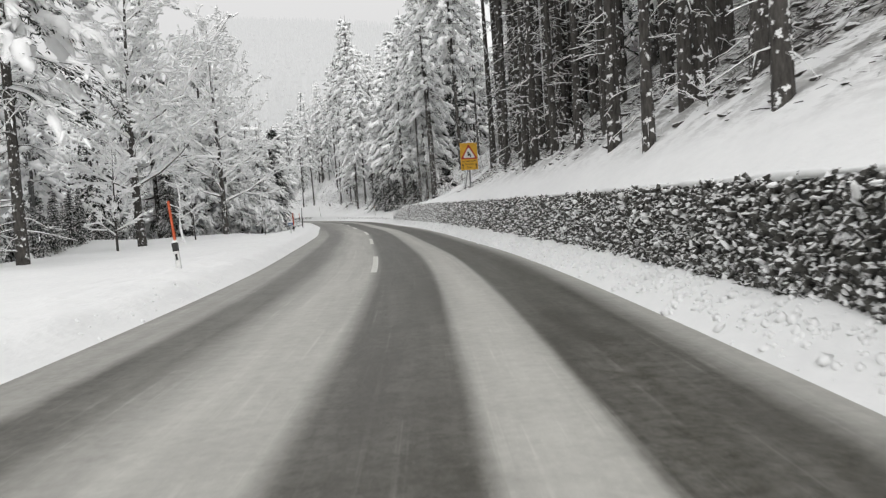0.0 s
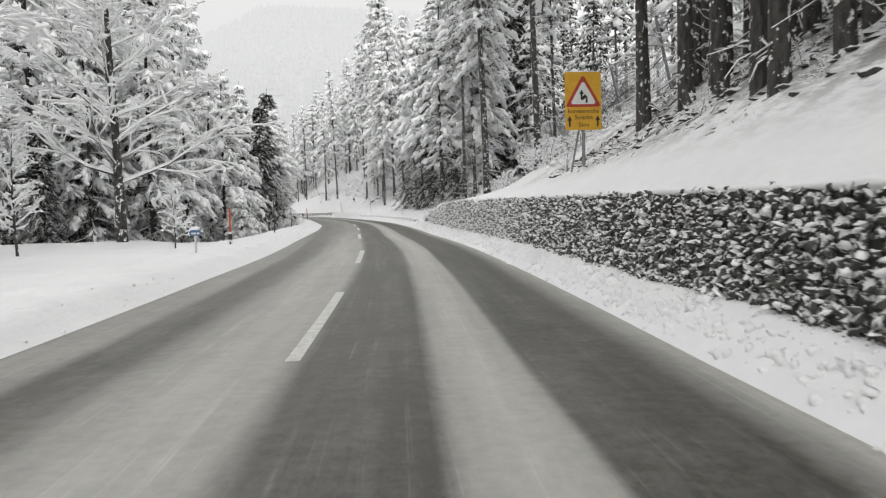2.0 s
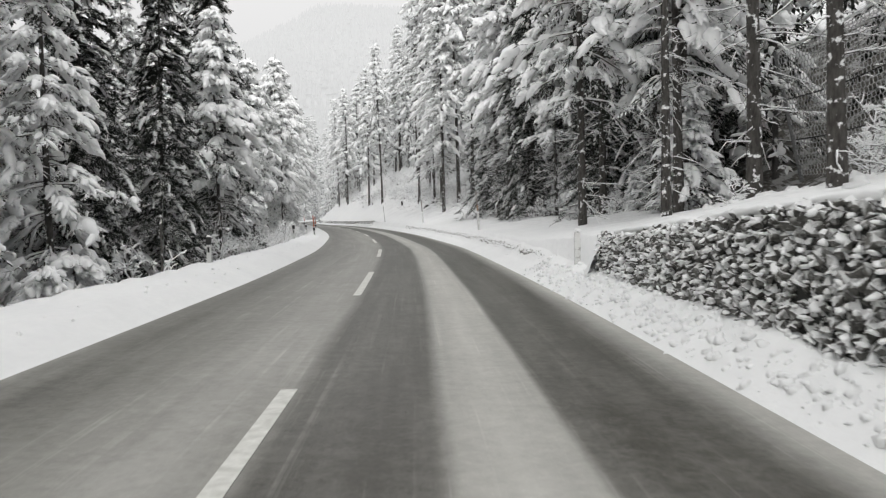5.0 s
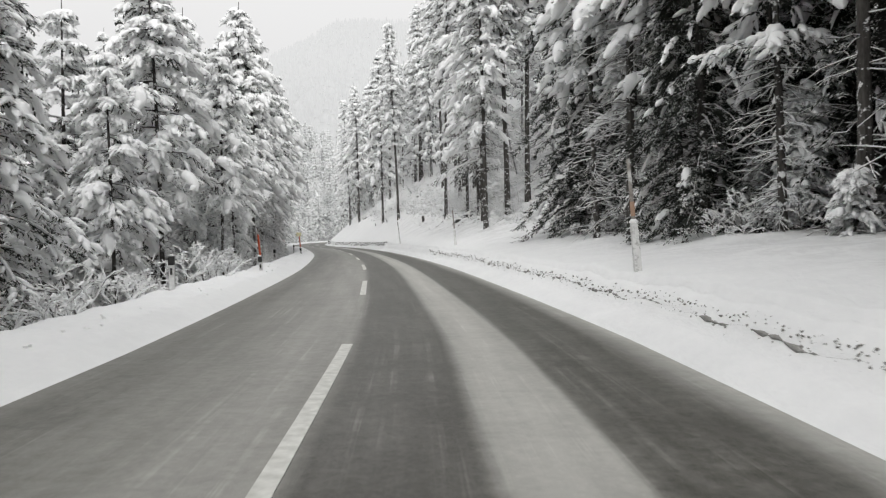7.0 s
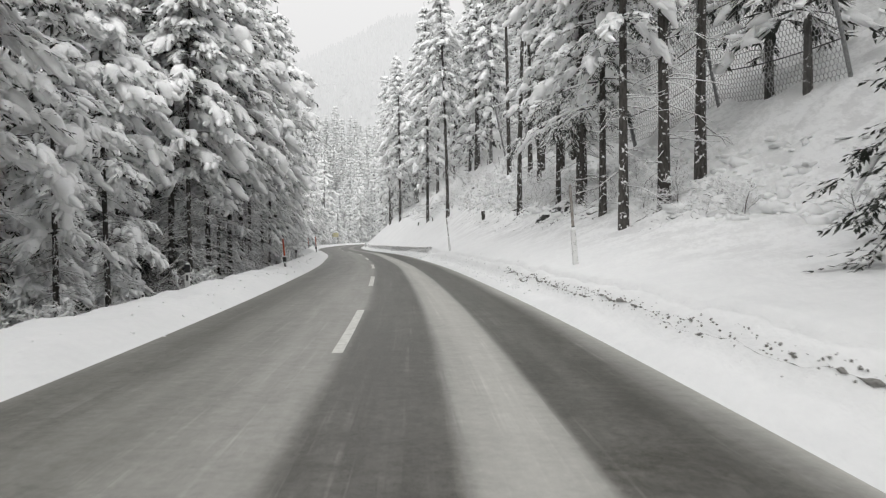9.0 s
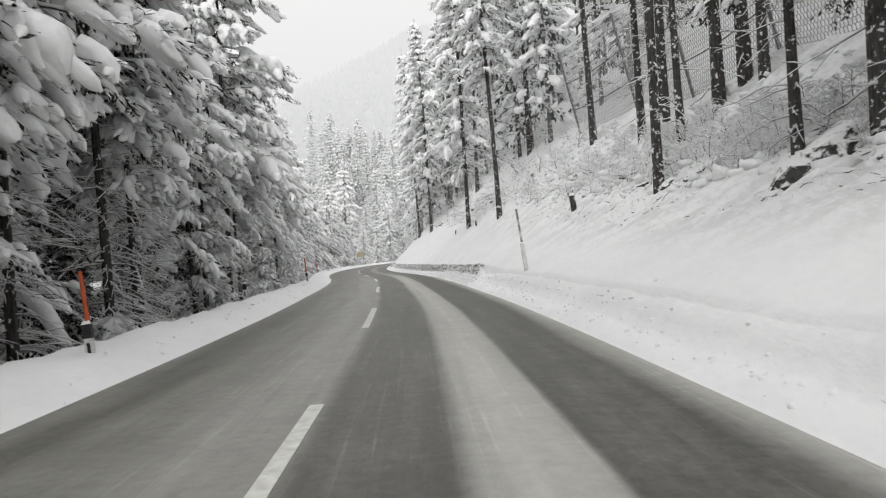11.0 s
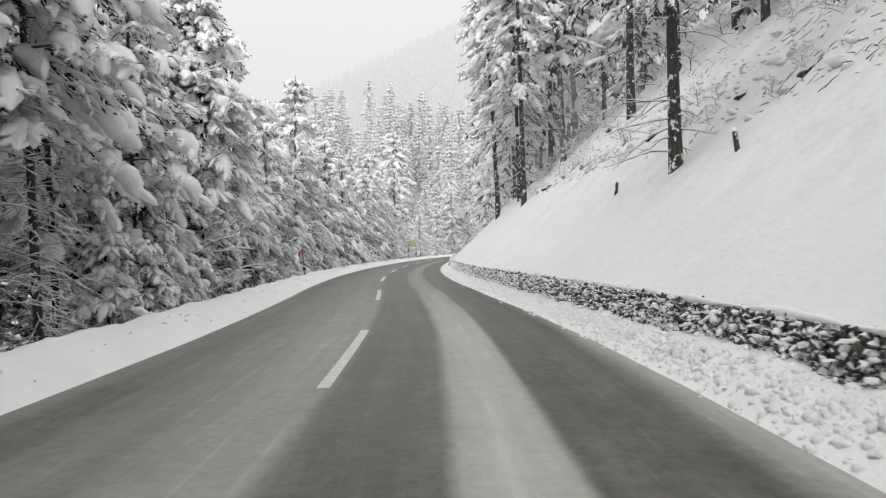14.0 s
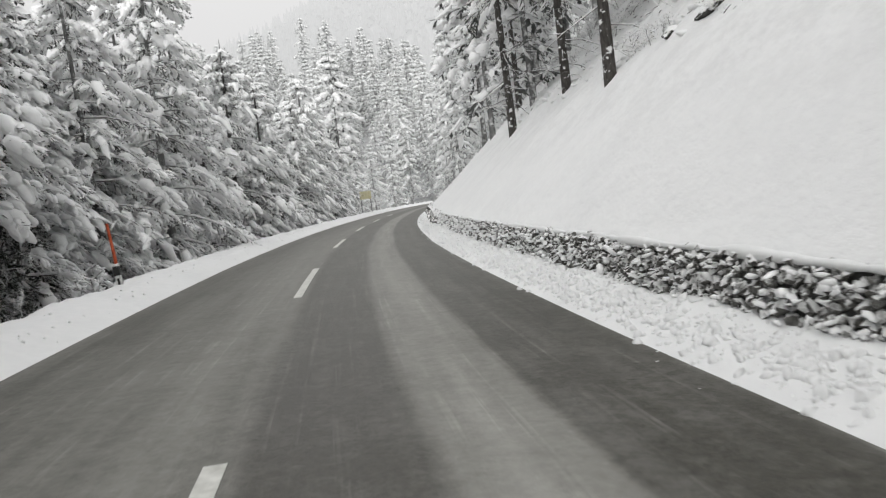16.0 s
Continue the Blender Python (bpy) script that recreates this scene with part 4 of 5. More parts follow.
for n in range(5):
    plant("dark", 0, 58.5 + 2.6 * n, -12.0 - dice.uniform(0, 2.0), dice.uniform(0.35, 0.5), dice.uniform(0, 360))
plant("pine", 2, 27.4, -11.2, 1.4, 200)
plant("pine", 0, 27.0, -15.0, 1.0, 20)
EDGE_G = [(131.0, -7.0), (134.5, -6.4), (138.4, -6.2), (141.5, -7.4), (144.5, -6.6), (148.0, -7.0), (152.7, -6.4), (155.5, -7.6), (158.4, -6.2), (162.0, -7.2), (166.0, -6.8), (170.0, -7.4), (174.5, -6.8), (179.0, -7.2),
          (183.9, -6.6), (187.2, -7.4), (191.0, -7.0), (195.0, -7.8), (199.0, -7.2), (203.5, -8.0)]
for n, (s, v) in enumerate(EDGE_G):
    if n % 4 == 3:
        continue
    plant("spruce" if n in (6, 14) else "snag", n, s, v, (1.05 if n in (6, 14) else 1.3) * dice.uniform(0.85, 1.15) * (1.0 if s < 176 else 0.85), dice.uniform(0, 360))
for n in range(19):
    s = 129.5 + 4.0 * n + dice.uniform(-0.7, 0.7)
    plant("dark" if n % 3 == 1 else "snag", n, s, -8.6 - dice.uniform(0, 1.6), (1.0 if n % 3 == 1 else 1.35) * dice.uniform(0.9, 1.2) * (1.0 if s < 172 else 0.85), dice.uniform(0, 360))
for n in range(9):
    s = 130 + 7.6 * n + dice.uniform(-0.7, 0.7)
    plant("snag", n, s, -5.7 - dice.uniform(0, 0.9), dice.uniform(0.9, 1.15), dice.uniform(0, 360))
for n in range(12):
    s = 184 + 2.6 * n + dice.uniform(-0.7, 0.7)
    plant(("snag", "snag", "spruce")[n % 3], n + 1, s, -7.4 - dice.uniform(0, 2.2), dice.uniform(0.9, 1.15), dice.uniform(0, 360))
for n in range(36):
    s = 208 + 1.95 * n
    plant(("snag", "bushy", "bushy")[n % 3] if n < 9 else "bushy", n, s, -6.6 - dice.uniform(0, 3.4), dice.uniform(0.8, 0.95) if n < 12 and n % 3 == 0 else dice.uniform(0.8, 1.15), dice.uniform(0, 360))


def fill(s0, s1, v0, v1, gap, kinds, lo=0.8, hi=1.1, into=None):
    """Forest behind the edge, on an uneven grid."""
    n = 0
    s = s0
    while s < s1:
        v = v0
        while v < v1:
            plant(kinds[n % len(kinds)], dice.randrange(4), s + dice.uniform(-0.4, 0.4) * gap, v + dice.uniform(-0.35, 0.35) * gap, dice.uniform(lo, hi), dice.uniform(0, 360), into=into)
            v += gap * (1 + 0.05 * n % 0.3)
            n += 1
        s += gap


fill(2, 56, 10.5, 30, 4.6, ("stand",))
fill(60, 78, 17.5, 27, 4.6, ("frost_haze",), 0.5, 0.8)
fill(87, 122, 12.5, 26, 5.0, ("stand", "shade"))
fill(124, 136, 12.5, 30, 6.0, ("stand",))
fill(136, 164, 19, 32, 6.6, ("frost_haze",))
fill(165, 196, 14.0, 30, 6.6, ("frost_haze", "stand"))
fill(198, 262, 13.0, 28, 6.6, ("frost_haze", "rime_haze"))
back_forest = tagged(new("back_forest"), "conifer forest, frosted and paled for haze, behind the snowfield and round the bend", "forest", kind="stuff")
fill(2, 58, -36, -17.5, 4.8, ("rime_haze", "frost_haze"), 0.7, 0.95, back_forest)
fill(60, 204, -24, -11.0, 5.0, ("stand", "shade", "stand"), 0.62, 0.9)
fill(206, 262, -24, -11, 4.4, ("mound", "frost_haze"), 0.8, 1.05)
fill(264, 330, -26, -9.0, 6.5, ("rime_haze",), 0.6, 0.85, back_forest)
fill(262, 330, 7.5, 26, 6.0, ("rime_haze",), 0.8, 1.05, back_forest)


def rise_at(e, d):
    """A wooded rise behind the bend: e metres across it, d metres up it."""
    x, y = -88 + 0.87 * e - 0.5 * d, 318 + 0.5 * e + 0.87 * d
    return x, y, -3.5 + 0.34 * d + 1.2 * bumps(np.asarray(x), np.asarray(y), 14.0, 4)


_e, _d = np.meshgrid(np.linspace(-1, 1, 50), np.linspace(-4, 130, 60), indexing="ij")
_x, _y, _z = rise_at(-26 + _e * 46 + 0.08 * _d, _d)
_k = np.arange(49)[:, None] * 60 + np.arange(59)[None]
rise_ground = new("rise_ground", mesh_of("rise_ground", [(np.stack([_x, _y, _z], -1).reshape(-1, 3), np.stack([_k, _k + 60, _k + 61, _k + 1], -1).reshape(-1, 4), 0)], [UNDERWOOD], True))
tagged(rise_ground, "underwood on the rise behind the bend, haze in its colour", "ground", kind="structure")
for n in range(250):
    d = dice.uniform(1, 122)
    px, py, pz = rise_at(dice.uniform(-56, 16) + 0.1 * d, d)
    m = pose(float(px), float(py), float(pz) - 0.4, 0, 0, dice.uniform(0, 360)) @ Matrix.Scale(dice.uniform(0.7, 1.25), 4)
    for name, me in zip(("trunk", "crown", "snow_load"), STOCK["rime_haze"][n % 3]):
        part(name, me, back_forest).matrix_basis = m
for n in range(40):
    plant("shade", 0, dice.uniform(32, 64), -15.6 - dice.uniform(0, 2.2), dice.uniform(0.15, 0.24), dice.uniform(0, 360), into=back_forest)
plant("frost_haze", 1, 276.0, -7.0, 1.08, 30)
plant("frost_haze", 1, 280.0, -8.5, 0.9, 130)

# broad leafless trees on the snowfield and among the conifers
BARE = [bare_tree(3, 13.5, 4.6, 0.17, (12, 7, 6), 1.3, 0.16, 4), bare_tree(5, 9.5, 3.4, 0.13, (11, 6, 5), 1.4, 0.18, 4), bare_tree(8, 5.0, 1.8, 0.05, (6, 5, 4), 1.3), bare_tree(9, 12.5, 4.2, 0.09, (8, 5, 5), 0.6, 0.12, 5)]
BARE_AT = [(0, 54.0, -8.6, 1.0, 20), (1, 42.8, -11.4, 1.5, 80), (2, 50.0, -5.9, 0.42, 0), (0, 66.0, -13.0, 1.0, 150), (3, 189.0, -7.6, 1.0, 310), (2, 47.0, -9.5, 0.7, 120),
           (2, 36.0, -10.8, 0.9, 240), (1, 26.0, -16.0, 1.1, 10)]
_bare = {}
for which, s, v, size, turn in BARE_AT:
    x, y = plan(s, v)
    m = pose(float(x), float(y), float(land_at(np.array([s]), np.array([v]))[0]) - 0.1, 0, 0, turn)
    if which not in _bare:
        _bare[which] = bare_thing("bare_tree", BARE[which], "leafless broad tree with every branch ridged in snow")
        tagged(_bare[which], group="leafless trees")
        _bare[which].matrix_basis = m @ Matrix.Diagonal((size, size, size, 1))
    else:
        copy_thing(_bare[which], m).scale = (size, size, size)

# low snowy scrub
SHRUB = [bare_tree(71, 1.3, 0.95, 0.014, (4, 4, 3), 0.5, 0.05, 3), bare_tree(72, 0.9, 0.8, 0.011, (4, 4, 3), 0.6, 0.02, 3)]
_shrub = {}


def shrub(which, s, v, size, turn, into=None):
    x, y = plan(s, v)
    m = pose(float(x), float(y), float(land_at(np.array([s]), np.array([v]))[0]) - 0.06, 0, 0, turn)
    if into:
        for name, me in zip(("trunk", "crown", "snow_load"), SHRUB[which]):
            part(name, me, into).matrix_basis = m @ Matrix.Diagonal((size, size, size, 1))
        return
    if which not in _shrub:
        _shrub[which] = bare_thing("shrub", SHRUB[which], "leafless roadside shrub loaded with snow", "shrub")
        tagged(_shrub[which], group="snowy shrubs")
        _shrub[which].matrix_basis = m @ Matrix.Diagonal((size, size, size, 1))
    else:
        copy_thing(_shrub[which], m).scale = (size, size, size)


for n in range(18):
    shrub(n % 2, 86 + 1.7 * n + dice.uniform(-0.5, 0.5), -4.8 - dice.uniform(0, 0.7), dice.uniform(0.7, 1.3), dice.uniform(0, 360))
for n in range(44):
    s = 78 + n * 3.0
    shrub(n % 2, s + dice.uniform(-0.8, 0.8), -5.5 - dice.uniform(0, 1.4), dice.uniform(0.7, 1.5), dice.uniform(0, 360))
scrub = tagged(new("scrub"), "thicket of leafless twigs loaded with fresh snow", "scrub", kind="stuff")
for n in range(230):
    s = dice.triangular(114, 168, 146)
    low = float(np.interp(s, [114, 132, 149, 158, 168], [7.0, 8.5, 8.1, 7.5, 7.2]))
    shrub(n % 2, s, dice.uniform(low, max(low + 0.8, 9.2 + 0.06 * (s - 122))), dice.uniform(0.25, 0.65), dice.uniform(0, 360), None if n < 60 else scrub)
for n in range(24):
    shrub(n % 2, dice.uniform(84, 110), dice.uniform(7.6, 9.0), dice.uniform(0.35, 0.7), dice.uniform(0, 360))
for n in range(24):
    shrub(n % 2, dice.uniform(8, 46), dice.uniform(5.6, 9.5), dice.uniform(0.2, 0.5), dice.uniform(0, 360))
for n in range(44):
    shrub(n % 2, dice.uniform(54, 77), dice.uniform(7.4, 13.5), dice.uniform(0.5, 1.15), dice.uniform(0, 360))
for n in range(36):
    shrub(n % 2, dice.uniform(170, 203), dice.uniform(7.6, 9.0), dice.uniform(0.25, 0.5), dice.uniform(0, 360))
for n in range(36):
    shrub(n % 2, dice.uniform(160, 222), dice.uniform(9, 14), dice.uniform(0.5, 0.9), dice.uniform(0, 360))
for n in range(14):
    plant("young", n, dice.uniform(79, 110), dice.uniform(8.4, 10.5), dice.uniform(0.5, 1.1), dice.uniform(0, 360))
for n in range(22):
    plant("young", n, dice.uniform(64, 190), -dice.uniform(5.2, 7.0), dice.uniform(0.6, 1.2), dice.uniform(0, 360))

# ---------------------------------------------------------------- far hillsides
def hillside(name, centre, across, deep, high, turn, seed, trees, label, tilt=0.0):
    """A wooded hill far up the valley, with its forest as one mass of small trees."""
    rng = np.random.RandomState(seed)
    nx, ny = 70, 36
    u, w = np.meshgrid(np.linspace(-1, 1, nx), np.linspace(0, 1, ny), indexing="ij")
    ca, sa = math.cos(radians(turn)), math.sin(radians(turn))

    def place(u, w):
        z = high * (1 - np.exp(-2.2 * w)) * np.clip(1 + tilt * u, 0.25, 1.5) + high * 0.05 * bumps(u * 90, w * 90, 40.0, seed) * w
        x, y = u * across / 2, w * deep
        return np.stack([centre[0] + ca * x - sa * y, centre[1] + sa * x + ca * y, centre[2] + z], -1)

    i, j = np.arange(nx - 1)[:, None], np.arange(ny - 1)[None]
    a = i * ny + j
    f = np.stack([a, a + ny, a + ny + 1, a + 1], -1).reshape(-1, 4)
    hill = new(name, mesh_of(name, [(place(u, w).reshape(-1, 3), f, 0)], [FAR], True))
    tagged(hill, label, "hill", kind="structure")
    p = place(rng.uniform(-1, 1, trees), rng.uniform(0, 0.95, trees))
    hs = rng.uniform(9, 17, trees)
    k, tiers = 5, 3
    ang = 2 * np.pi * np.arange(k) / k
    vs, fs, base = [], [], 0
    for tier in range(tiers):
        lo, hi = 0.08 + 0.26 * tier, 0.46 + 0.27 * tier
        r = (0.18 - 0.045 * tier) * hs
        ring = np.stack([np.cos(ang)[None] * r[:, None] * rng.uniform(0.6, 1.3, (trees, k)), np.sin(ang)[None] * r[:, None] * rng.uniform(0.6, 1.3, (trees, k)), (lo * hs)[:, None] * rng.uniform(0.85, 1.15, (trees, k))], -1)
        v = np.concatenate([p[:, None] + ring, (p + np.stack([0 * hs, 0 * hs, hi * hs], -1))[:, None]], 1)
        q = np.arange(trees)[:, None] * (k + 1)
        fs.append(np.stack([q + np.arange(k), q + (np.arange(k) + 1) % k, q + k + 0 * np.arange(k)], -1).reshape(-1, 3))
        vs.append(v.reshape(-1, 3))
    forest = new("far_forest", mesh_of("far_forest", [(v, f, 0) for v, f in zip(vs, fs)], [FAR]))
    tagged(forest, "snow-covered conifer forest on a far hillside, paled by painted haze", "forest", kind="stuff")


hillside("hill_ahead", (-165, 390, -6), 560, 420, 138, 25, 5, 9000, "snow-covered wooded hill closing the valley, mist put into its colour", 1.3)
hillside("hill_right", (60, 240, 20), 420, 260, 110, -62, 6, 2200, "wooded hillside above the road, mist put into its colour")
hillside("hill_left", (-190, 60, -12), 460, 300, 80, 88, 7, 2000, "wooded hillside across the valley, mist put into its colour")

# ---------------------------------------------------------------- sign, posts, fences
def box(x0, x1, y0, y1, z0, z1):
    v = np.array([(x, y, z) for x in (x0, x1) for y in (y0, y1) for z in (z0, z1)], float)
    return v, np.array([(0, 1, 3, 2), (4, 6, 7, 5), (0, 4, 5, 1), (2, 3, 7, 6), (0, 2, 6, 4), (1, 5, 7, 3)])


def rod(a, b, r0, r1=None, sides=8):
    p = np.linspace(a, b, 4)[None].astype(float)
    v, f = tubes(p, np.linspace(r0, r1 if r1 is not None else r0, 4)[None], sides)
    return v, f


def slab(points, y0, y1):
    """A flat outline (x, z) given a thickness from y0 to y1, as triangles round its middle."""
    n = len(points)
    c = np.mean(points, 0)
    v = [(x, y, z) for y in (y0, y1) for x, z in points] + [(c[0], y0, c[1]), (c[0], y1, c[1])]
    f = [(k, (k + 1) % n, 2 * n) for k in range(n)] + [(n + (k + 1) % n, n + k, 2 * n + 1) for k in range(n)]
    f += [t for k in range(n) for t in ((k, n + k, n + (k + 1) % n), (k, n + (k + 1) % n, (k + 1) % n))]
    return np.array(v, float), np.array(f)


def rounded(w, h, r, cx=0.0, cz=0.0):
    out = []
    for sx, sz, a0 in ((1, 1, 0), (-1, 1, 90), (-1, -1, 180), (1, -1, 270)):
        for a in (0, 30, 60, 90):
            out.append((cx + sx * (w / 2 - r) + r * math.cos(radians(a0 + a)), cz + sz * (h / 2 - r) + r * math.sin(radians(a0 + a))))
    return out


def words(text, size, at, parent, mat):
    cu = bpy.data.curves.new("lettering", "FONT")
    cu.body, cu.size, cu.align_x, cu.align_y, cu.extrude = text, size, "CENTER", "CENTER", 0.002
    cu.materials.append(mat)
    ob = new("lettering", cu)
    ob.parent = parent
    ob.matrix_basis = pose(*at, 90, 0, 0)
    return ob


def warning_sign(s, v):
    x, y = plan(s, v)
    g = float(land_at(np.array([s]), np.array([v]))[0])
    ob = new("warning_sign")
    ob.matrix_basis = pose(float(x), float(y), g, 0, 0, heading(s) + 3)
    z0, w, h = 3.12 - g, 0.95, 1.47
    part("panel", mesh_of("panel", [(*slab(rounded(w, h, 0.03, 0, z0 + h / 2), -0.012, 0.012), 0)], [YELLOW]), ob, "yellow-orange sign panel")
    zt = z0 + 0.60
    def triangle(side, cz):
        q = []
        hh = side * 0.866
        for k, (cx, c2) in enumerate(((0, cz + hh * 2 / 3), (-side / 2, cz - hh / 3), (side / 2, cz - hh / 3))):
            a0 = 90 + 120 * k
            dx, dz = -cx, cz - c2
            ln = math.hypot(dx, dz)
            for a in (-60, -30, 0, 30, 60):
                q.append((cx + dx / ln * 0.10 + 0.05 * math.cos(radians(a0 + a)), c2 + dz / ln * 0.10 + 0.05 * math.sin(radians(a0 + a))))
        return q
    tri = part("triangle", mesh_of("triangle", [(*slab(triangle(0.96, zt + 0.26), -0.018, -0.012), 0)], [RED]), ob, "red warning triangle border")
    part("triangle_field", mesh_of("triangle_field", [(*slab(triangle(0.70, zt + 0.255), -0.022, -0.017), 0)], [SIGN_WHITE]), tri, "white triangle field")
    bend = [(*slab([(0.06, zt + 0.08), (0.11, zt + 0.08), (0.11, zt + 0.24), (0.06, zt + 0.20)], -0.027, -0.021), 0),
            (*slab([(0.11, zt + 0.24), (0.04, zt + 0.30), (-0.07, zt + 0.20), (-0.02, zt + 0.15)], -0.0275, -0.0215), 0),
            (*slab([(-0.07, zt + 0.16), (-0.02, zt + 0.16), (-0.02, zt + 0.32), (-0.07, zt + 0.32)], -0.028, -0.022), 0),
            (*slab([(-0.11, zt + 0.31), (0.02, zt + 0.31), (-0.045, zt + 0.42)], -0.0285, -0.0225), 0)]
    part("bend_arrow", mesh_of("bend_arrow", bend, [BLACK]), tri, "black winding arrow")
    words("kurvenreiche", 0.155, (0, -0.016, z0 + 0.475), ob, BLACK)
    words("Strecke", 0.155, (0, -0.016, z0 + 0.315), ob, BLACK)
    words("5km", 0.165, (0, -0.016, z0 + 0.13), ob, BLACK)
    for sx in (-0.37, 0.37):
        arrow = [(*slab([(sx - 0.022, z0 + 0.08), (sx + 0.022, z0 + 0.08), (sx + 0.022, z0 + 0.26), (sx - 0.022, z0 + 0.26)], -0.02, -0.013), 0),
                 (*slab([(sx - 0.065, z0 + 0.24), (sx + 0.065, z0 + 0.24), (sx, z0 + 0.36)], -0.0205, -0.0135), 0)]
        part("arrow", mesh_of("arrow", arrow, [BLACK]), ob, "black upward arrow")
    part("post", mesh_of("post", [(*rod((0, 0.05, -0.5), (0, 0.05, z0 + 1.3), 0.045), 0)], [STEEL]), ob, "grey steel post")
    part("brace", mesh_of("brace", [(*rod((-0.30, 0.35, -0.4), (-0.04, 0.06, z0 + 0.35), 0.025), 0)], [STEEL]), ob, "slanting steel brace")
    part("snow_cap", mesh_of("snow_cap", [(*lumps(np.array([(0.0, 0.0, z0 + h + 0.01)]), np.array([(1.0, 0, 0)]), np.array([(0.45, 0.03, 0.03)]), np.random.RandomState(3)), 0)], [SNOW_TREE], True), ob, "thin cap of snow")
    tagged(ob, "yellow winding-road warning sign with red triangle on steel post", "road sign")


warning_sign(44.2, 5.85)


def marker_post(s, v, pole, pole_mat, lean=(0, 0), crusted=False, tall=1.0, pole_len=1.0, turn=0.0):
    """A roadside delineator with its snow pole."""
    x, y = plan(s, v)
    g = float(land_at(np.array([s]), np.array([v]))[0])
    ob = new("delineator_post")
    ob.matrix_basis = pose(float(x), float(y), g - 0.05, lean[0], lean[1], heading(s) + turn)
    h = 0.78 * tall
    body = [(*slab([(-0.06, -0.3), (0.06, -0.3), (0.052, h), (0.0, h + 0.02), (-0.052, h)], -0.035, 0.04), 0)]
    part("body", mesh_of("body", body, [SNOW_DIRTY if crusted else POST_WHITE]), ob, "snow-crusted white post" if crusted else "white plastic post")
    if not crusted:
        part("band", mesh_of("band", [(*box(-0.061, 0.061, -0.041, 0.046, h - 0.16, h + 0.03), 0)], [BLACK]), ob, "black top band")
        part("reflector", mesh_of("reflector", [(*box(-0.022, 0.022, -0.048, -0.036, h - 0.36, h - 0.22), 0)], [BLACK]), ob, "dark reflector")
    if pole:
        part("snow_pole", mesh_of("snow_pole", [(*rod((0.01, 0.03, h - 0.1), (0.01, 0.03, h + pole_len), 0.034, 0.03), 0)], [pole_mat]), ob, "orange snow pole" if pole_mat is ORANGE else "weathered snow pole")
        if pole_mat is BROWN_POLE:
            part("pole_band", mesh_of("pole_band", [(*rod((0.01, 0.03, h + (0.12 if s < 100 else 0.02)), (0.01, 0.03, h + (0.34 if s < 100 else 0.1)), 0.037), 0)], [RUST if s < 100 else BLACK]), ob, "faded rusty band" if s < 100 else "dark band")
    part("snow_cap", mesh_of("snow_cap", [(*lumps(np.array([(0.0, 0.0, h + 0.03)]), np.array([(1.0, 0, 0)]), np.array([(0.07, 0.05, 0.06)]), np.random.RandomState(int(s))), 0)], [SNOW_TREE], True), ob, "small cap of snow")
    what = "white delineator post with orange snow pole in the snow bank" if pole_mat is ORANGE else "snow-crusted delineator post with weathered pole on the verge"
    tagged(ob, what if pole else "white delineator post in the snow bank", "marker post", "delineator posts")


for s, v, lean, tall, pole in ((18.1, -4.27, (0, -5), 0.75, 0.95), (50.2, -4.2, (0, 0), 0.45, 0.85), (107.4, -3.38, (0, -4), 0.6, 0.75), (134.7, -3.47, (0, -5), 0.52, 0.75), (166.2, -3.6, (0, -4), 0.6, 0.8), (200.2, -3.85, (0, -5), 0.5, 0.9)):
    marker_post(s, v, True, ORANGE, lean, tall=tall, pole_len=pole)
for s, v in ((78.5, -4.1), (98.0, -4.0), (122.0, -4.3), (150.5, -4.3)):
    marker_post(s, v, False, ORANGE, tall=0.9)
for s, v, lean in ((92.6, 4.33, (0, -4)), (119.8, 4.6, (0, -4)), (146.1, 4.26, (0, -6))):
    marker_post(s, v, True, BROWN_POLE, lean, True)
marker_post(72.8, 4.02, False, BROWN_POLE, (0, 0), True, tall=0.8)


def plastered_sapling(s, v, high):
    """A bent leafless sapling whose stem and few limbs are plastered with snow."""
    x, y = plan(s, v)
    g = float(land_at(np.array([s]), np.array([v]))[0])
    ob = new("sapling")
    ob.matrix_basis = pose(float(x), float(y), g, 0, 0, heading(s))
    u = np.linspace(0, 1, 9)
    stem = np.stack([-0.12 * np.sin(7 * u) - 0.35 * u, 0.05 * np.cos(5 * u), high * u - 0.2 * (1 - u)], -1)
    runs = [(stem, 0.06 * (1.1 - u))]
    for z, side, far in ((0.38, 1, 0.8), (0.5, -1, 0.9), (0.62, 1, 1.0), (0.75, -1, 0.7), (0.86, 1, 0.6)):
        k = int(z * 8)
        runs.append((stem[k] + np.stack([side * far * u, 0.15 * side * np.sin(4 * u), far * (0.25 * u + 0.35 * u**2)], -1), 0.03 * (1.15 - u)))
    pts, rad = np.array([a for a, _ in runs]), np.array([b for _, b in runs])
    part("stem", mesh_of("stem", [(*tubes(pts, rad * 0.6, 6), 0)], [BARK]), ob)
    wild = 1 + 0.35 * np.sin(11 * u + np.arange(len(runs))[:, None])
    part("snow_load", mesh_of("snow_load", [(*tubes(pts + np.array([0.02, -0.02, 0.02]), rad * wild, 7), 0)], [SNOW_TREE], True), ob, "snow plastered along the stem")
    tagged(ob, "bent leafless sapling plastered white with snow by the forest edge", "sapling")


plastered_sapling(40.4, -8.84, 3.6)


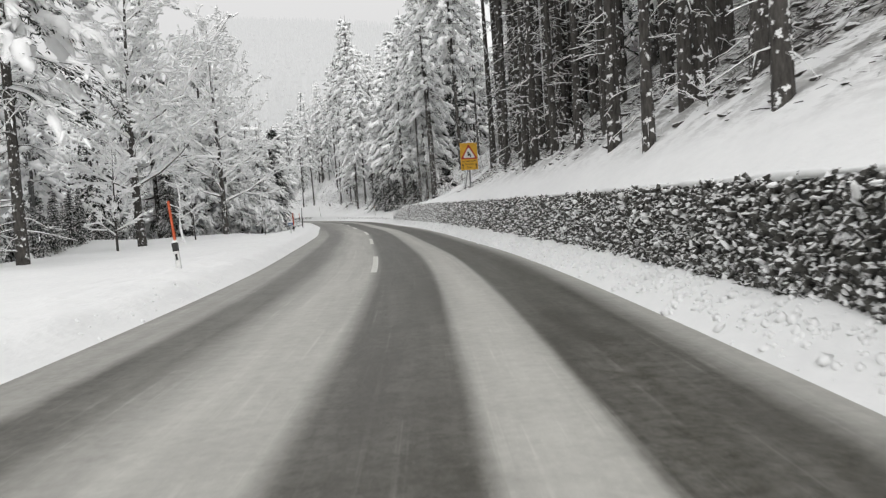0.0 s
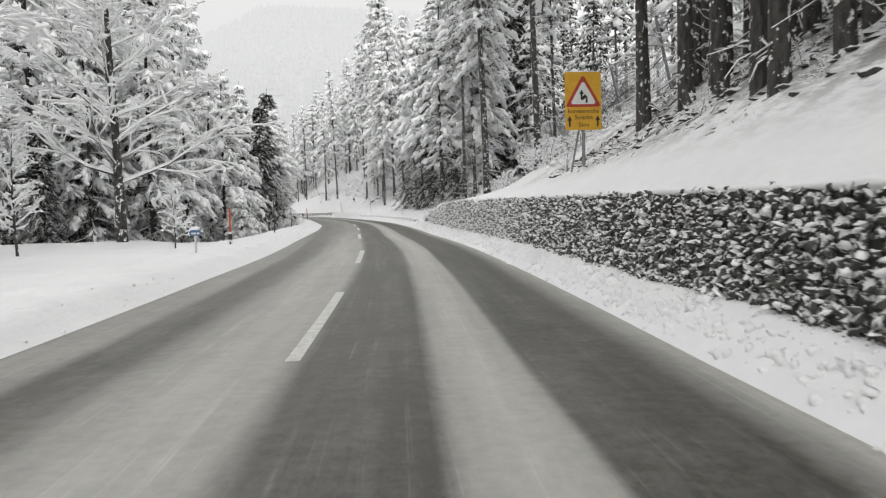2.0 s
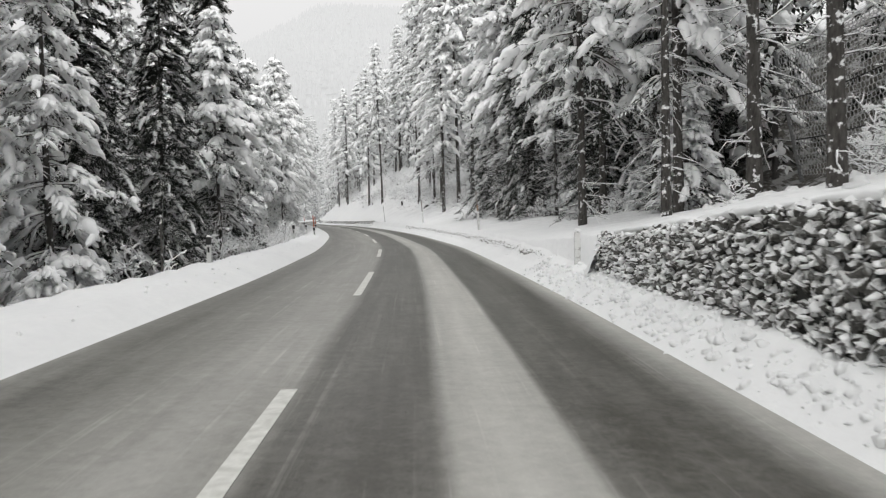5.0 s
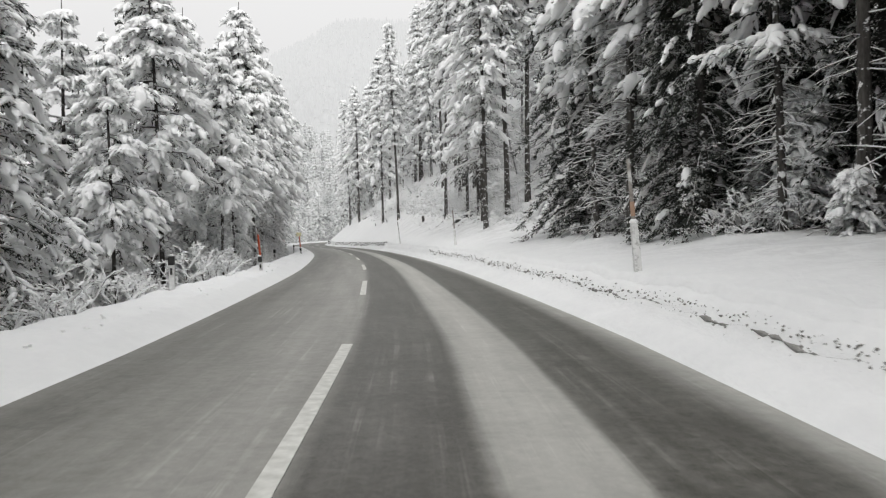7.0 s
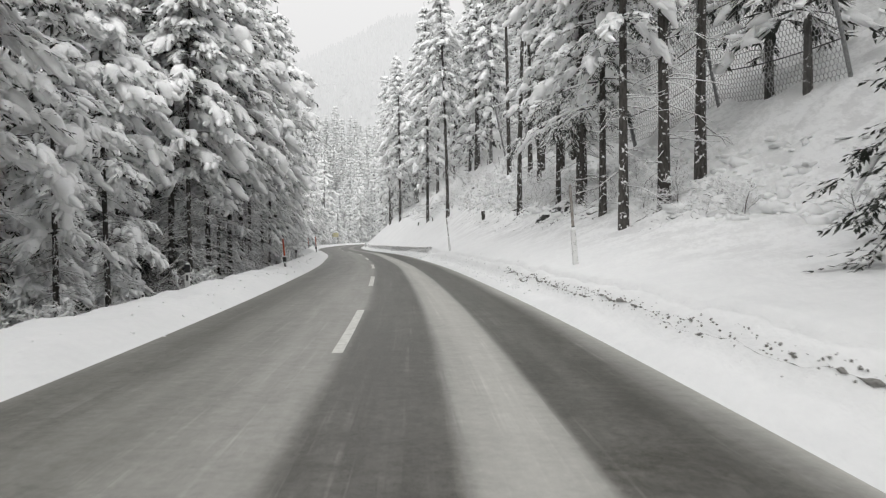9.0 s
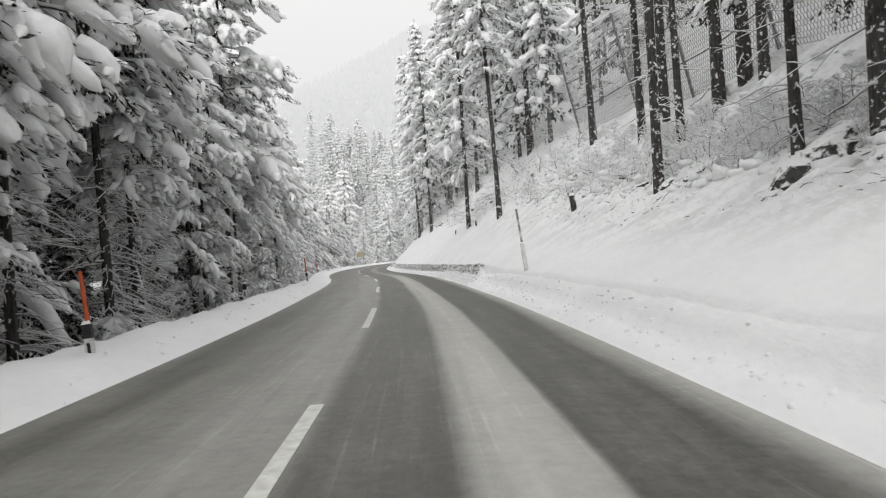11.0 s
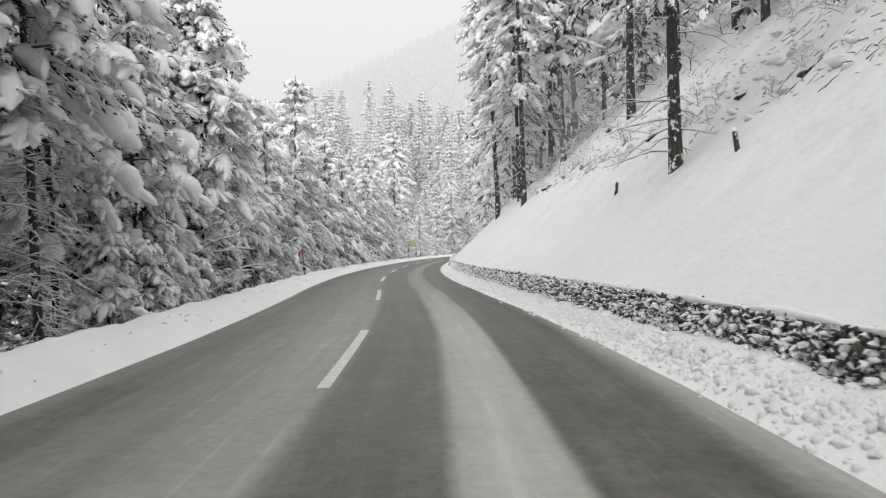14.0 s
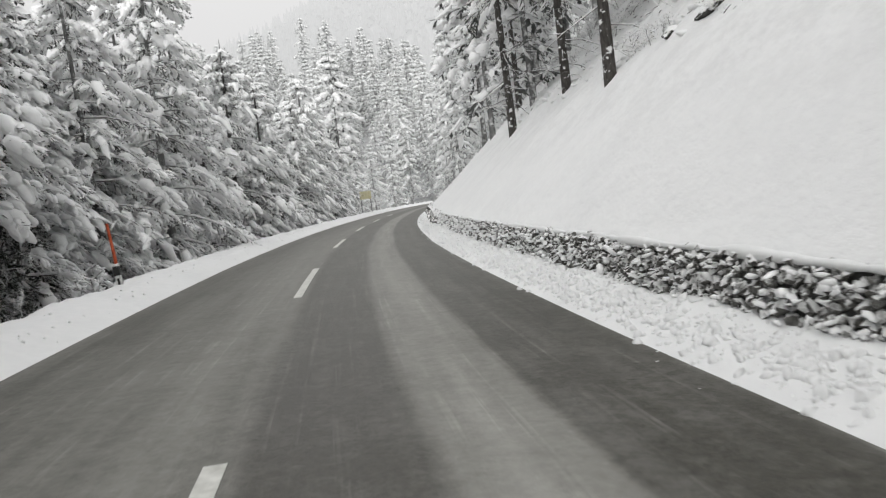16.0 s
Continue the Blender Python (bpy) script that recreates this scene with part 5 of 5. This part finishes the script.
def thin_pole(s, v, high):
    x, y = plan(s, v)
    g = float(land_at(np.array([s]), np.array([v]))[0])
    ob = new("snow_pole")
    ob.matrix_basis = pose(float(x), float(y), g, 0, 0, 0)
    part("shaft", mesh_of("shaft", [(*rod((0, 0, -0.3), (0, 0, high), 0.028, 0.022), 0)], [BARK]), ob)
    part("tip", mesh_of("tip", [(*lumps(np.array([(0.0, 0, high)]), np.array([(1.0, 0, 0)]), np.array([(0.03, 0.03, 0.05)]), np.random.RandomState(1)), 0)], [SNOW_TREE], True), ob, "snow on the tip")
    tagged(ob, "thin dark snow pole standing in the snow bank", "snow pole", "snow poles")


for s, v, high in ((61.0, -3.8, 1.45), (74.5, -4.1, 1.1)):
    thin_pole(s, v, high)


def small_board(s, v):
    x, y = plan(s, v)
    g = float(land_at(np.array([s]), np.array([v]))[0])
    ob = new("small_sign")
    ob.matrix_basis = pose(float(x), float(y), g, 0, 0, heading(s))
    part("post", mesh_of("post", [(*rod((0, 0, -0.3), (0, 0, 0.43), 0.03), 0)], [POST_WHITE]), ob, "pale post")
    part("board", mesh_of("board", [(*slab(rounded(0.26, 0.14, 0.02, 0, 0.5), -0.02, 0.02), 0)], [BLUE]), ob, "faded blue board")
    for k, w in enumerate((0.07, 0.05, 0.06)):
        part("writing_bar", mesh_of("writing_bar", [(*box(-0.1 + 0.07 * k, -0.1 + 0.07 * k + w, -0.026, -0.019, 0.47, 0.51), 0)], [SIGN_WHITE]), ob, "pale bar of writing")
    part("snow_cap", mesh_of("snow_cap", [(*lumps(np.array([(0.0, 0, 0.6)]), np.array([(1.0, 0, 0)]), np.array([(0.15, 0.06, 0.075)]), np.random.RandomState(2)), 0)], [SNOW_TREE], True), ob, "cap of snow")
    tagged(ob, "small faded blue roadside board with a cap of snow", "road sign")


small_board(44.3, -4.05)


def far_sign(s, v):
    x, y = plan(s, v)
    ob = new("direction_sign")
    ob.matrix_basis = pose(float(x), float(y), 0.2, 0, 0, heading(s) + 4)
    for sx in (-0.55, 0.55):
        part("post", mesh_of("post", [(*rod((sx, 0.04, -0.4), (sx, 0.04, 2.3), 0.04), 0)], [STEEL]), ob)
    part("panel", mesh_of("panel", [(*slab(rounded(1.3, 0.9, 0.05, 0, 2.0), -0.02, 0.02), 0)], [PALE_YELLOW]), ob, "yellow panel with haze mixed into its colour")
    tagged(ob, "far yellow road sign on two posts beside the bend", "road sign")


far_sign(276.0, -4.6)


def net_fence(s0, s1, line, high, posts, lean=-12):
    """A steel rockfall net on the slope: leaning posts, cables and rows of mesh wire."""
    ob = new("rockfall_net")
    ss = np.linspace(s0, s1, posts)
    v = line(ss)
    foot = np.concatenate([plan(ss, v), land(ss, v)[:, None] - 0.05], 1)
    back = plan(ss, v + 1) - plan(ss, v)
    tip = foot + np.concatenate([-math.sin(radians(lean)) * back * high * -1, np.full((posts, 1), high * math.cos(radians(lean)))], 1)
    for a, b in zip(foot, tip):
        part("post", mesh_of("post", [(*rod(a - (b - a) * 0.08, b, 0.07), 0)], [STEEL]), ob, "steel post")
    # hexagonal netting: zigzag rows joined by short links
    cell = 0.19
    k = int((s1 - s0) / cell)
    u = np.linspace(0, posts - 1, 2 * k + 1)
    i = np.clip(u.astype(int), 0, posts - 2)
    w = (u - i)[:, None]
    f, t = foot[i] * (1 - w) + foot[i + 1] * w, tip[i] * (1 - w) + tip[i + 1] * w
    sagging = np.array([0, 0, 1.0]) * (0.14 * np.sin(np.pi * (u - i)))[:, None]
    rows = int(high / (cell * 0.86))
    zig = np.where(np.arange(2 * k + 1) % 2 == 0, 1, -1)[:, None] * 0.14
    at = lambda q: f + (t - f) * np.clip(q / rows, 0, 1) - sagging  # noqa: E731
    lines = np.array([at(r + 0.5 + (zig if r % 2 else -zig)) for r in range(rows)])
    part("net", mesh_of("net", [(*tubes(lines, np.full(lines.shape[:2], 0.015), 3), 0)], [WIRE]), ob, "frosted mesh wires")
    links = [np.stack([lines[r][q], lines[r + 1][q]], 1) for r in range(rows - 1) for q in [slice(0 if r % 2 else 1, None, 2)]]
    links = np.concatenate(links)
    links = np.stack([links[:, 0], links.mean(1), links[:, 1]], 1)
    part("link_wire", mesh_of("link_wire", [(*tubes(links, np.full(links.shape[:2], 0.015), 3), 0)], [WIRE]), ob, "upright links of the mesh")
    for q in (0.3, 0.62):
        part("cable", mesh_of("cable", [(*tubes(at(q * rows)[None, ::6], np.full((1, len(u[::6])), 0.022), 5), 0)], [BLACK]), ob, "dark steel cable")
    part("cable", mesh_of("cable", [(*tubes((t - sagging + np.array([0, 0, 0.02]))[None, ::6], np.full((1, len(u[::6])), 0.045), 5), 0)], [SNOW_TREE]), ob, "snow-covered top cable")
    tagged(ob, "steel rockfall net between posts on the snowy slope", "safety net", "rockfall nets")


net_fence(58, 84, lambda s: 14.0 + 0 * s, 4.2, 5)
net_fence(125, 140, lambda s: 14.0 - 0.1 * (s - 125), 4.2, 3)
net_fence(140.5, 169, lambda s: np.interp(s, [140, 155, 165, 169], [12.6, 13.0, 13.1, 12.2]), 4.9, 5)


def stump(s, v, h, r):
    x, y = plan(s, v)
    g = float(land_at(np.array([s]), np.array([v]))[0])
    ob = new("tree_stump")
    ob.matrix_basis = pose(float(x), float(y), g, 4, 6, 30 * s)
    part("stem", mesh_of("stem", [(*rod((0, 0, -0.3), (0, 0, h), r * 1.25, r, 9), 0)], [BARK]), ob)
    part("snow_cap", mesh_of("snow_cap", [(*lumps(np.array([(0.0, 0, h)]), np.array([(1.0, 0, 0)]), np.array([(r * 1.1, r * 1.1, 0.1)]), np.random.RandomState(5)), 0)], [SNOW_TREE], True), ob, "cap of snow")
    tagged(ob, "dark broken tree stump with a cap of snow", "tree stump", "stumps on the slope")


for s, v, h, r in ((174.4, 6.65, 0.34, 0.045), (181.2, 6.33, 0.3, 0.04), (22.5, 5.9, 0.32, 0.06), (25.5, 6.2, 0.28, 0.05), (151.4, 7.0, 0.5, 0.09), (151.7, 7.1, 0.4, 0.06)):
    stump(s, v, h, r)


def boulder(s, v, size, seed, tilt=0.0, turn=None, mat=STONE):
    rng = np.random.RandomState(seed)
    x, y = plan(s, v)
    g = float(land_at(np.array([s]), np.array([v]))[0])
    bm = bmesh.new()
    bmesh.ops.create_icosphere(bm, subdivisions=3, radius=1)
    for q in bm.verts:
        k = 1 + 0.35 * noise.noise(q.co * 1.3 + Vector((seed, 0, 0))) + 0.12 * noise.noise(q.co * 4)
        q.co = Vector((q.co.x * size[0], q.co.y * size[1], q.co.z * size[2])) * k
    me = bpy.data.meshes.new("boulder")
    bm.to_mesh(me)
    bm.free()
    me.materials.append(mat)
    ob = new("boulder", me)
    ob.matrix_basis = pose(float(x), float(y), g, 0, tilt, 50 * seed if turn is None else heading(s) + turn)
    tagged(ob, "dark rock outcrop half buried in snow on the slope", "rock", "rocks on the slope")


for n, (s, v, a) in enumerate(((137.6, 9.0, 0.5), (144.2, 8.0, 0.32), (150.0, 8.6, 0.45), (146.5, 9.0, 0.5), (166.0, 9.5, 0.4), (172.0, 10.0, 0.45), (156.0, 9.0, 0.35), (131.0, 8.2, 0.5))):
    boulder(s, v, (a, a * 0.55, a * 0.3), n + 1)

boulder(137.1, 8.0, (1.4, 0.5, 0.45), 12, -30, 12, STONE_BACK)
boulder(135.4, 8.15, (0.5, 0.25, 0.2), 13, -30, 0, STONE_BACK)
for n, (s, v, a) in enumerate(((138.6, 8.9, 0.34), (140.3, 8.4, 0.3), (141.8, 9.1, 0.3), (139.4, 9.3, 0.3), (143.7, 8.3, 0.3), (145.0, 8.1, 0.34), (147.3, 8.1, 0.26), (152.5, 7.8, 0.25), (155.4, 8.0, 0.22), (158.2, 8.8, 0.26), (175.4, 8.5, 0.2), (178.6, 8.6, 0.22), (184.0, 8.3, 0.24), (189.8, 7.9, 0.2), (192.0, 8.3, 0.28), (195.3, 8.2, 0.26), (197.2, 7.7, 0.3), (198.6, 7.5, 0.24), (195.0, 10.2, 0.35))):
    boulder(s, v, (a, a * 0.5, a * 0.4), 20 + n, -25, 30 * math.sin(3 * n), STONE_BACK)

# ---------------------------------------------------------------- loose snow along the road
RIDGE = 3.93
def clods(name, n, s_of, v_of, size, seed, mat, label, flat=1.0, what="snow"):
    rng = np.random.RandomState(seed)
    s = s_of(rng, n)
    v = v_of(rng, n)
    v = np.where(v > 0, v + wall_shift(s), v)
    p = np.concatenate([plan(s, v), land_at(s, v)[:, None]], 1)
    sz = rng.uniform(0.35, 1.0, (n, 1)) ** 2 * size * rng.uniform(0.7, 1.3, (n, 3)) * np.array([1, 1, flat])
    me = mesh_of(name, [(*lumps(p, rng.uniform(-1, 1, (n, 3)) * np.array([1, 1, 0.2]), sz, rng, 0.45, 0.8), 0)], [mat], True)
    tagged(new(name, me), label, what, kind="stuff")


clods("snow_clods", 6500, lambda r, n: np.where(r.uniform(0, 1, n) < 0.6, r.uniform(-4, 76, n), r.uniform(154, 240, n)), lambda r, n: r.normal(3.72, 0.14, n), 0.062, 1, SNOW, "lumps of ploughed snow along the wall foot")
clods("bank_lumps", 6500, lambda r, n: r.uniform(155, 216, n), lambda r, n: r.normal(3.68, 0.15, n), 0.05, 8, SNOW, "dense lumps of ploughed snow below the low wall")
clods("dirty_clods", 1600, lambda r, n: r.uniform(76, 126, n), lambda r, n: r.normal(RIDGE, 0.04, n), 0.018, 2, GRIT_AND_SHADOW, "dirty lumps along the ploughed ridge")
# a thin dark tube draws the shadow under the ploughed ridge's edge
_rs = np.arange(77.0, 126.0, 0.09)
_rr = np.random.RandomState(21)
_size = np.clip(-0.002 + 0.024 * bumps(_rs, 0 * _rs, 0.5, 8) + _rr.uniform(-0.014, 0.016, len(_rs)), 0.0005, 0.028)
_rv = RIDGE - 0.03 + 0.03 * bumps(_rs, 0 * _rs, 1.6, 9)
_rp = np.concatenate([plan(_rs, _rv), (land_at(_rs, _rv) + 0.012)[:, None]], 1)[None]
tagged(new("grit_shadow_line", mesh_of("grit_shadow_line", [(*tubes(_rp, _size[None], 6, 1.2), 0)], [GRIT_AND_SHADOW], True)), "dark line of grit and painted shadow along the ploughed edge", "snow", kind="stuff")
clods("slope_hummocks", 1500, lambda r, n: r.uniform(115, 168, n), lambda r, n: r.triangular(7.5, 8.5, 12.5, n), 0.3, 5, SNOW, "pillows of snow over buried scrub on the slope", 0.6)
clods("upper_hummocks", 600, lambda r, n: r.uniform(168, 222, n), lambda r, n: r.triangular(7.6, 8.2, 13.0, n), 0.2, 6, SNOW, "pillows of snow along the slope's upper edge", 0.45)
clods("wall_end_hummocks", 260, lambda r, n: r.uniform(50, 76, n), lambda r, n: r.uniform(7.0, 13.5, n), 0.28, 7, SNOW, "pillows of snow below the rockfall net", 0.5)
clods("bare_earth", 850, lambda r, n: r.uniform(6, 48, n), lambda r, n: r.triangular(5.3, 6.5, 9.5, n), 0.16, 9, BARK, "dark earth, roots and stones showing through thin snow", 0.4, "earth")
clods("verge_clods", 500, lambda r, n: r.uniform(120, 156, n), lambda r, n: r.normal(3.75, 0.16, n), 0.04, 3, SNOW, "small lumps of ploughed snow on the verge")
clods("bank_clods", 700, lambda r, n: r.uniform(-4, 230, n), lambda r, n: -r.normal(3.15, 0.2, n), 0.035, 4, SNOW, "crumbs of snow on the roadside bank")



def brush(name, n, s0, s1, v0, v1, seed, label):
    """Fallen twigs and dry stalks poking out of the snow on the slope."""
    rng = np.random.RandomState(seed)
    s, v = rng.uniform(s0, s1, n), rng.triangular(v0, v0 + 0.6 * (v1 - v0), v1, n)
    keep = bumps(s, v * 2, 2.2, 6) > -0.1
    s, v = s[keep], v[keep]
    n = len(s)
    ln = rng.uniform(0.08, 0.36, n)
    ds, dv = ln * rng.choice([-1, 1], n) * rng.uniform(0.5, 1, n), ln * rng.uniform(-0.5, 0.5, n)
    u = np.array([0.0, 0.5, 1.0])
    ps, pv = s[:, None] + ds[:, None] * u, v[:, None] + dv[:, None] * u
    p = np.concatenate([plan(ps, pv), (land_at(ps, pv) + 0.015 + np.array([0, 0.6, 1.0]) * ln[:, None] * rng.uniform(-0.05, 0.35, n)[:, None])[..., None]], -1)
    me = mesh_of(name, [(*tubes(p, rng.uniform(0.003, 0.012, (n, 1)) * np.array([1.1, 0.9, 0.4]), 3), 0)], [TWIG])
    tagged(new(name, me), label, "brushwood", kind="stuff")


brush("brushwood", 10000, 6, 50, 5.2, 10.5, 11, "dark fallen twigs poking through snow under the pines")
brush("brushwood", 2200, 120, 168, 6.3, 10.0, 12, "dry stalks and twigs poking through the slope's snow")
brush("brushwood", 700, 171, 204, 7.2, 9.2, 16, "twigs along the upper edge of the smooth slope")
brush("brushwood", 1800, 166, 226, 7.8, 14, 13, "dry stalks on the upper slope")
brush("brushwood", 1500, 77, 112, 8.0, 11, 14, "dead twigs at the foot of the forest edge")
brush("brushwood", 2600, 66, 206, -7.2, -4.7, 15, "tangle of dead twigs below the snow bank")

# ---------------------------------------------------------------- road markings
for n, far in enumerate((22.4, 36.3, 48.6, 64.2, 77.3, 90.1, 103.9, 117.4, 130.8, 144.2, 159.3, 173.8, 187.7, 201.5, 215.4, 229.2, 243, 257)):
    ss = np.linspace(far - 5.7, far, 12)
    l, r = plan(ss, -0.065 + 0 * ss), plan(ss, 0.065 + 0 * ss)
    co = np.concatenate([np.concatenate([l, np.full((12, 1), 0.005)], 1), np.concatenate([r, np.full((12, 1), 0.005)], 1), np.concatenate([l, np.full((12, 1), -0.02)], 1), np.concatenate([r, np.full((12, 1), -0.02)], 1)])
    k = np.arange(11)
    f = np.concatenate([np.stack([k, k + 12, k + 13, k + 1], 1), np.stack([k, k + 1, k + 25, k + 24], 1), np.stack([k + 12, k + 36, k + 37, k + 13], 1)])
    part("lane_dash", mesh_of("lane_dash", [(co, f, 0)], [PAINT]), road, "worn white centre-line dash")

# ---------------------------------------------------------------- stone walls
STONE_SHAPES = []
for seed in range(16):
    rng = np.random.RandomState(100 + seed)
    half = np.array([0.115, 0.095, 0.08]) * rng.uniform(0.75, 1.3, 3)
    bm = bmesh.new()
    for q in unit(rng.normal(0, 1, (11, 3))) * rng.uniform(0.9, 1.15, (11, 1)) * half:
        bm.verts.new(q)
    hull = bmesh.ops.convex_hull(bm, input=bm.verts)
    bmesh.ops.delete(bm, geom=[q for q in hull["geom_interior"] if isinstance(q, bmesh.types.BMVert)], context="VERTS")
    bmesh.ops.triangulate(bm, faces=bm.faces)
    bm.verts.index_update()
    v, f = np.array([q.co[:] for q in bm.verts]), np.array([[q.index for q in face.verts] for face in bm.faces])
    bm.free()
    STONE_SHAPES.append((v, f, mesh_of("stone", [(v, f, 0)], [STONE]), mesh_of("stone", [(v, f, 0)], [STONE_WET])))


def stone_wall(name, s0, s1, near0, near1, label, seed):
    """A battered wall of rough stones over a dark core; the stones near the road's start are single pieces."""
    rng = np.random.RandomState(seed)
    ss = np.arange(s0, s1 + 0.01, 0.5)
    n = len(ss)
    top = wall_top(ss) + 0.0
    rows = [(4.04, -0.15 + 0 * ss), (4.16, top), (4.6, top + 0.02), (4.6, -0.15 + 0 * ss)]
    co = np.concatenate([np.concatenate([plan(ss, v + wall_shift(ss)), z[:, None]], 1) for v, z in rows])
    k = np.arange(n - 1)
    f = np.concatenate([np.stack([a * n + k, a * n + k + 1, b * n + k + 1, b * n + k], 1) for a, b in ((0, 1), (1, 2), (2, 3))])
    caps = np.array([[0, n, 2 * n, 3 * n], [n - 1, 4 * n - 1, 3 * n - 1, 2 * n - 1]])
    wall = new(name, mesh_of(name, [(co, np.concatenate([f, caps]), 0)], [STONE_BACK]))
    tagged(wall, label, "wall", kind="structure")
    singles, rest, at_of = 0, ([], []), [0, 0]
    s = s0 + 0.1
    while s < s1 - 0.05:
        h = float(wall_top(s))
        coarse = 0.47 if 2 < s < 46 else 0.58 if 46 <= s < 72 else 0.45 if 150 < s < 215 else 1.7
        z = 0.06
        while z < h + 0.01:
            ps, pz = s + rng.uniform(-0.07, 0.07), z + rng.uniform(-0.04, 0.04)
            pv = 4.04 + 0.12 * pz / max(h, 0.3) + rng.uniform(-0.045, 0.035) + float(wall_shift(ps))
            x, y = plan(ps, pv)
            q = rng.randint(len(STONE_SHAPES))
            m = pose(float(x), float(y), pz, rng.uniform(-40, 40), rng.uniform(-40, 40), rng.uniform(0, 360)) @ Matrix.Scale(rng.uniform(0.6, 1.3) * coarse, 4)
            damp = int(rng.uniform() < np.interp(ps, [28, 41, 47, 158, 166, 180, 186], [0.85, 0.6, 0.0, 0.0, 0.5, 0.5, 0.1]))
            if near0 < ps < near1 and singles < 300:
                ob = new("stone", STONE_SHAPES[q][2 + damp])
                ob.parent = wall
                ob.matrix_basis = m
                singles += 1
            else:
                a = np.array(m)
                rest[damp].append((STONE_SHAPES[q][0] @ a[:3, :3].T + a[:3, 3], STONE_SHAPES[q][1] + at_of[damp]))
                at_of[damp] += len(STONE_SHAPES[q][0])
            z += rng.uniform(0.085, 0.125) * coarse
        s += rng.uniform(0.12, 0.165) * coarse
    chunks = [(np.vstack([a for a, _ in q]), np.vstack([b for _, b in q]), k) for k, q in enumerate(rest) if q]
    tagged(part("stones", mesh_of("stones", chunks, [STONE, STONE_WET]), wall), "rough grey stones crusted with snow", kind="stuff")
    # snow stuck to the face
    k = int((s1 - s0) * (48 if s1 < 100 else 26))
    cs = rng.uniform(s0 + 0.1, s1 - 0.1, k)
    cs = cs[rng.uniform(0, 1, k) < np.interp(cs, [28, 41, 47], [0.3, 0.45, 1.0])]
    k = len(cs)
    cz = rng.uniform(0.1, 0.97, k) ** 0.9 * wall_top(cs)
    cp = np.concatenate([plan(cs, 4.03 + 0.12 * cz / wall_top(cs) - 0.08 + wall_shift(cs)), cz[:, None]], 1)
    stuck = part("snow_crust", mesh_of("snow_crust", [(*lumps(cp, rng.uniform(-1, 1, (k, 3)) * np.array([1, 1, 0.5]), np.array([1.0, 0.8, 0.5]) * rng.uniform(0.02, 0.075, (k, 3)) * rng.uniform(0.6, 1.2, (k, 1)), rng, 0.3, 0.6), 0)], [SNOW_TREE], True), wall)
    tagged(stuck, "patches of snow stuck to the stones", kind="stuff")
    # lip of snow on the wall's top edge
    sl = np.arange(s0, s1, 0.22)
    lip = np.concatenate([plan(sl, 4.17 + 0.03 * np.sin(1.7 * sl) + wall_shift(sl)), (wall_top(sl) + 0.025)[:, None]], 1)[None]
    part("snow_lip", mesh_of("snow_lip", [(*tubes(lip, (0.04 + 0.012 * np.sin(2.9 * sl) + rng.uniform(-0.015, 0.015, len(sl)))[None] * np.clip(np.minimum(sl - s0, s1 - sl) / 0.6, 0.02, 1)[None], 7), 0)], [SNOW], True), wall, "rounded lip of snow")


def wall_end(s, way, high):
    """Snow banked against the end of a wall."""
    u, w = np.meshgrid(np.linspace(-0.12, 1, 22), np.linspace(-1, 1, 18), indexing="ij")
    ps, pv = s + way * 1.5 * u, 4.22 + 0.5 * w
    p = plan(ps, pv)
    lift = np.clip(1 - np.maximum(u, 0), 0, 1) ** 1.2 * (1 - np.abs(w) ** 2.2)
    z = -0.12 + (high + 0.16) * lift + 0.03 * lift * bumps(p[..., 0], p[..., 1], 0.5, 7)
    i, j = np.arange(21)[:, None], np.arange(17)[None]
    k = i * 18 + j
    f = np.stack([k, k + 1, k + 19, k + 18], -1).reshape(-1, 4)
    co = np.concatenate([p, z[..., None]], -1).reshape(-1, 3)
    tagged(new("snow_drift", mesh_of("snow_drift", [(co, f, 0)], [SNOW], True)), "soft drift of snow banked against the wall's end", "snow drift")


wall_end(154.9, -1, 0.62)
wall_end(71.3, 1, 0.8)
stone_wall("wall_first", -40.0, 71.5, 15.0, 26.0, "rough grey stone retaining wall crusted with snow", 1)
stone_wall("wall_second", 154.8, 262.0, 158.0, 178.0, "low rough stone wall below the snowy slope", 2)
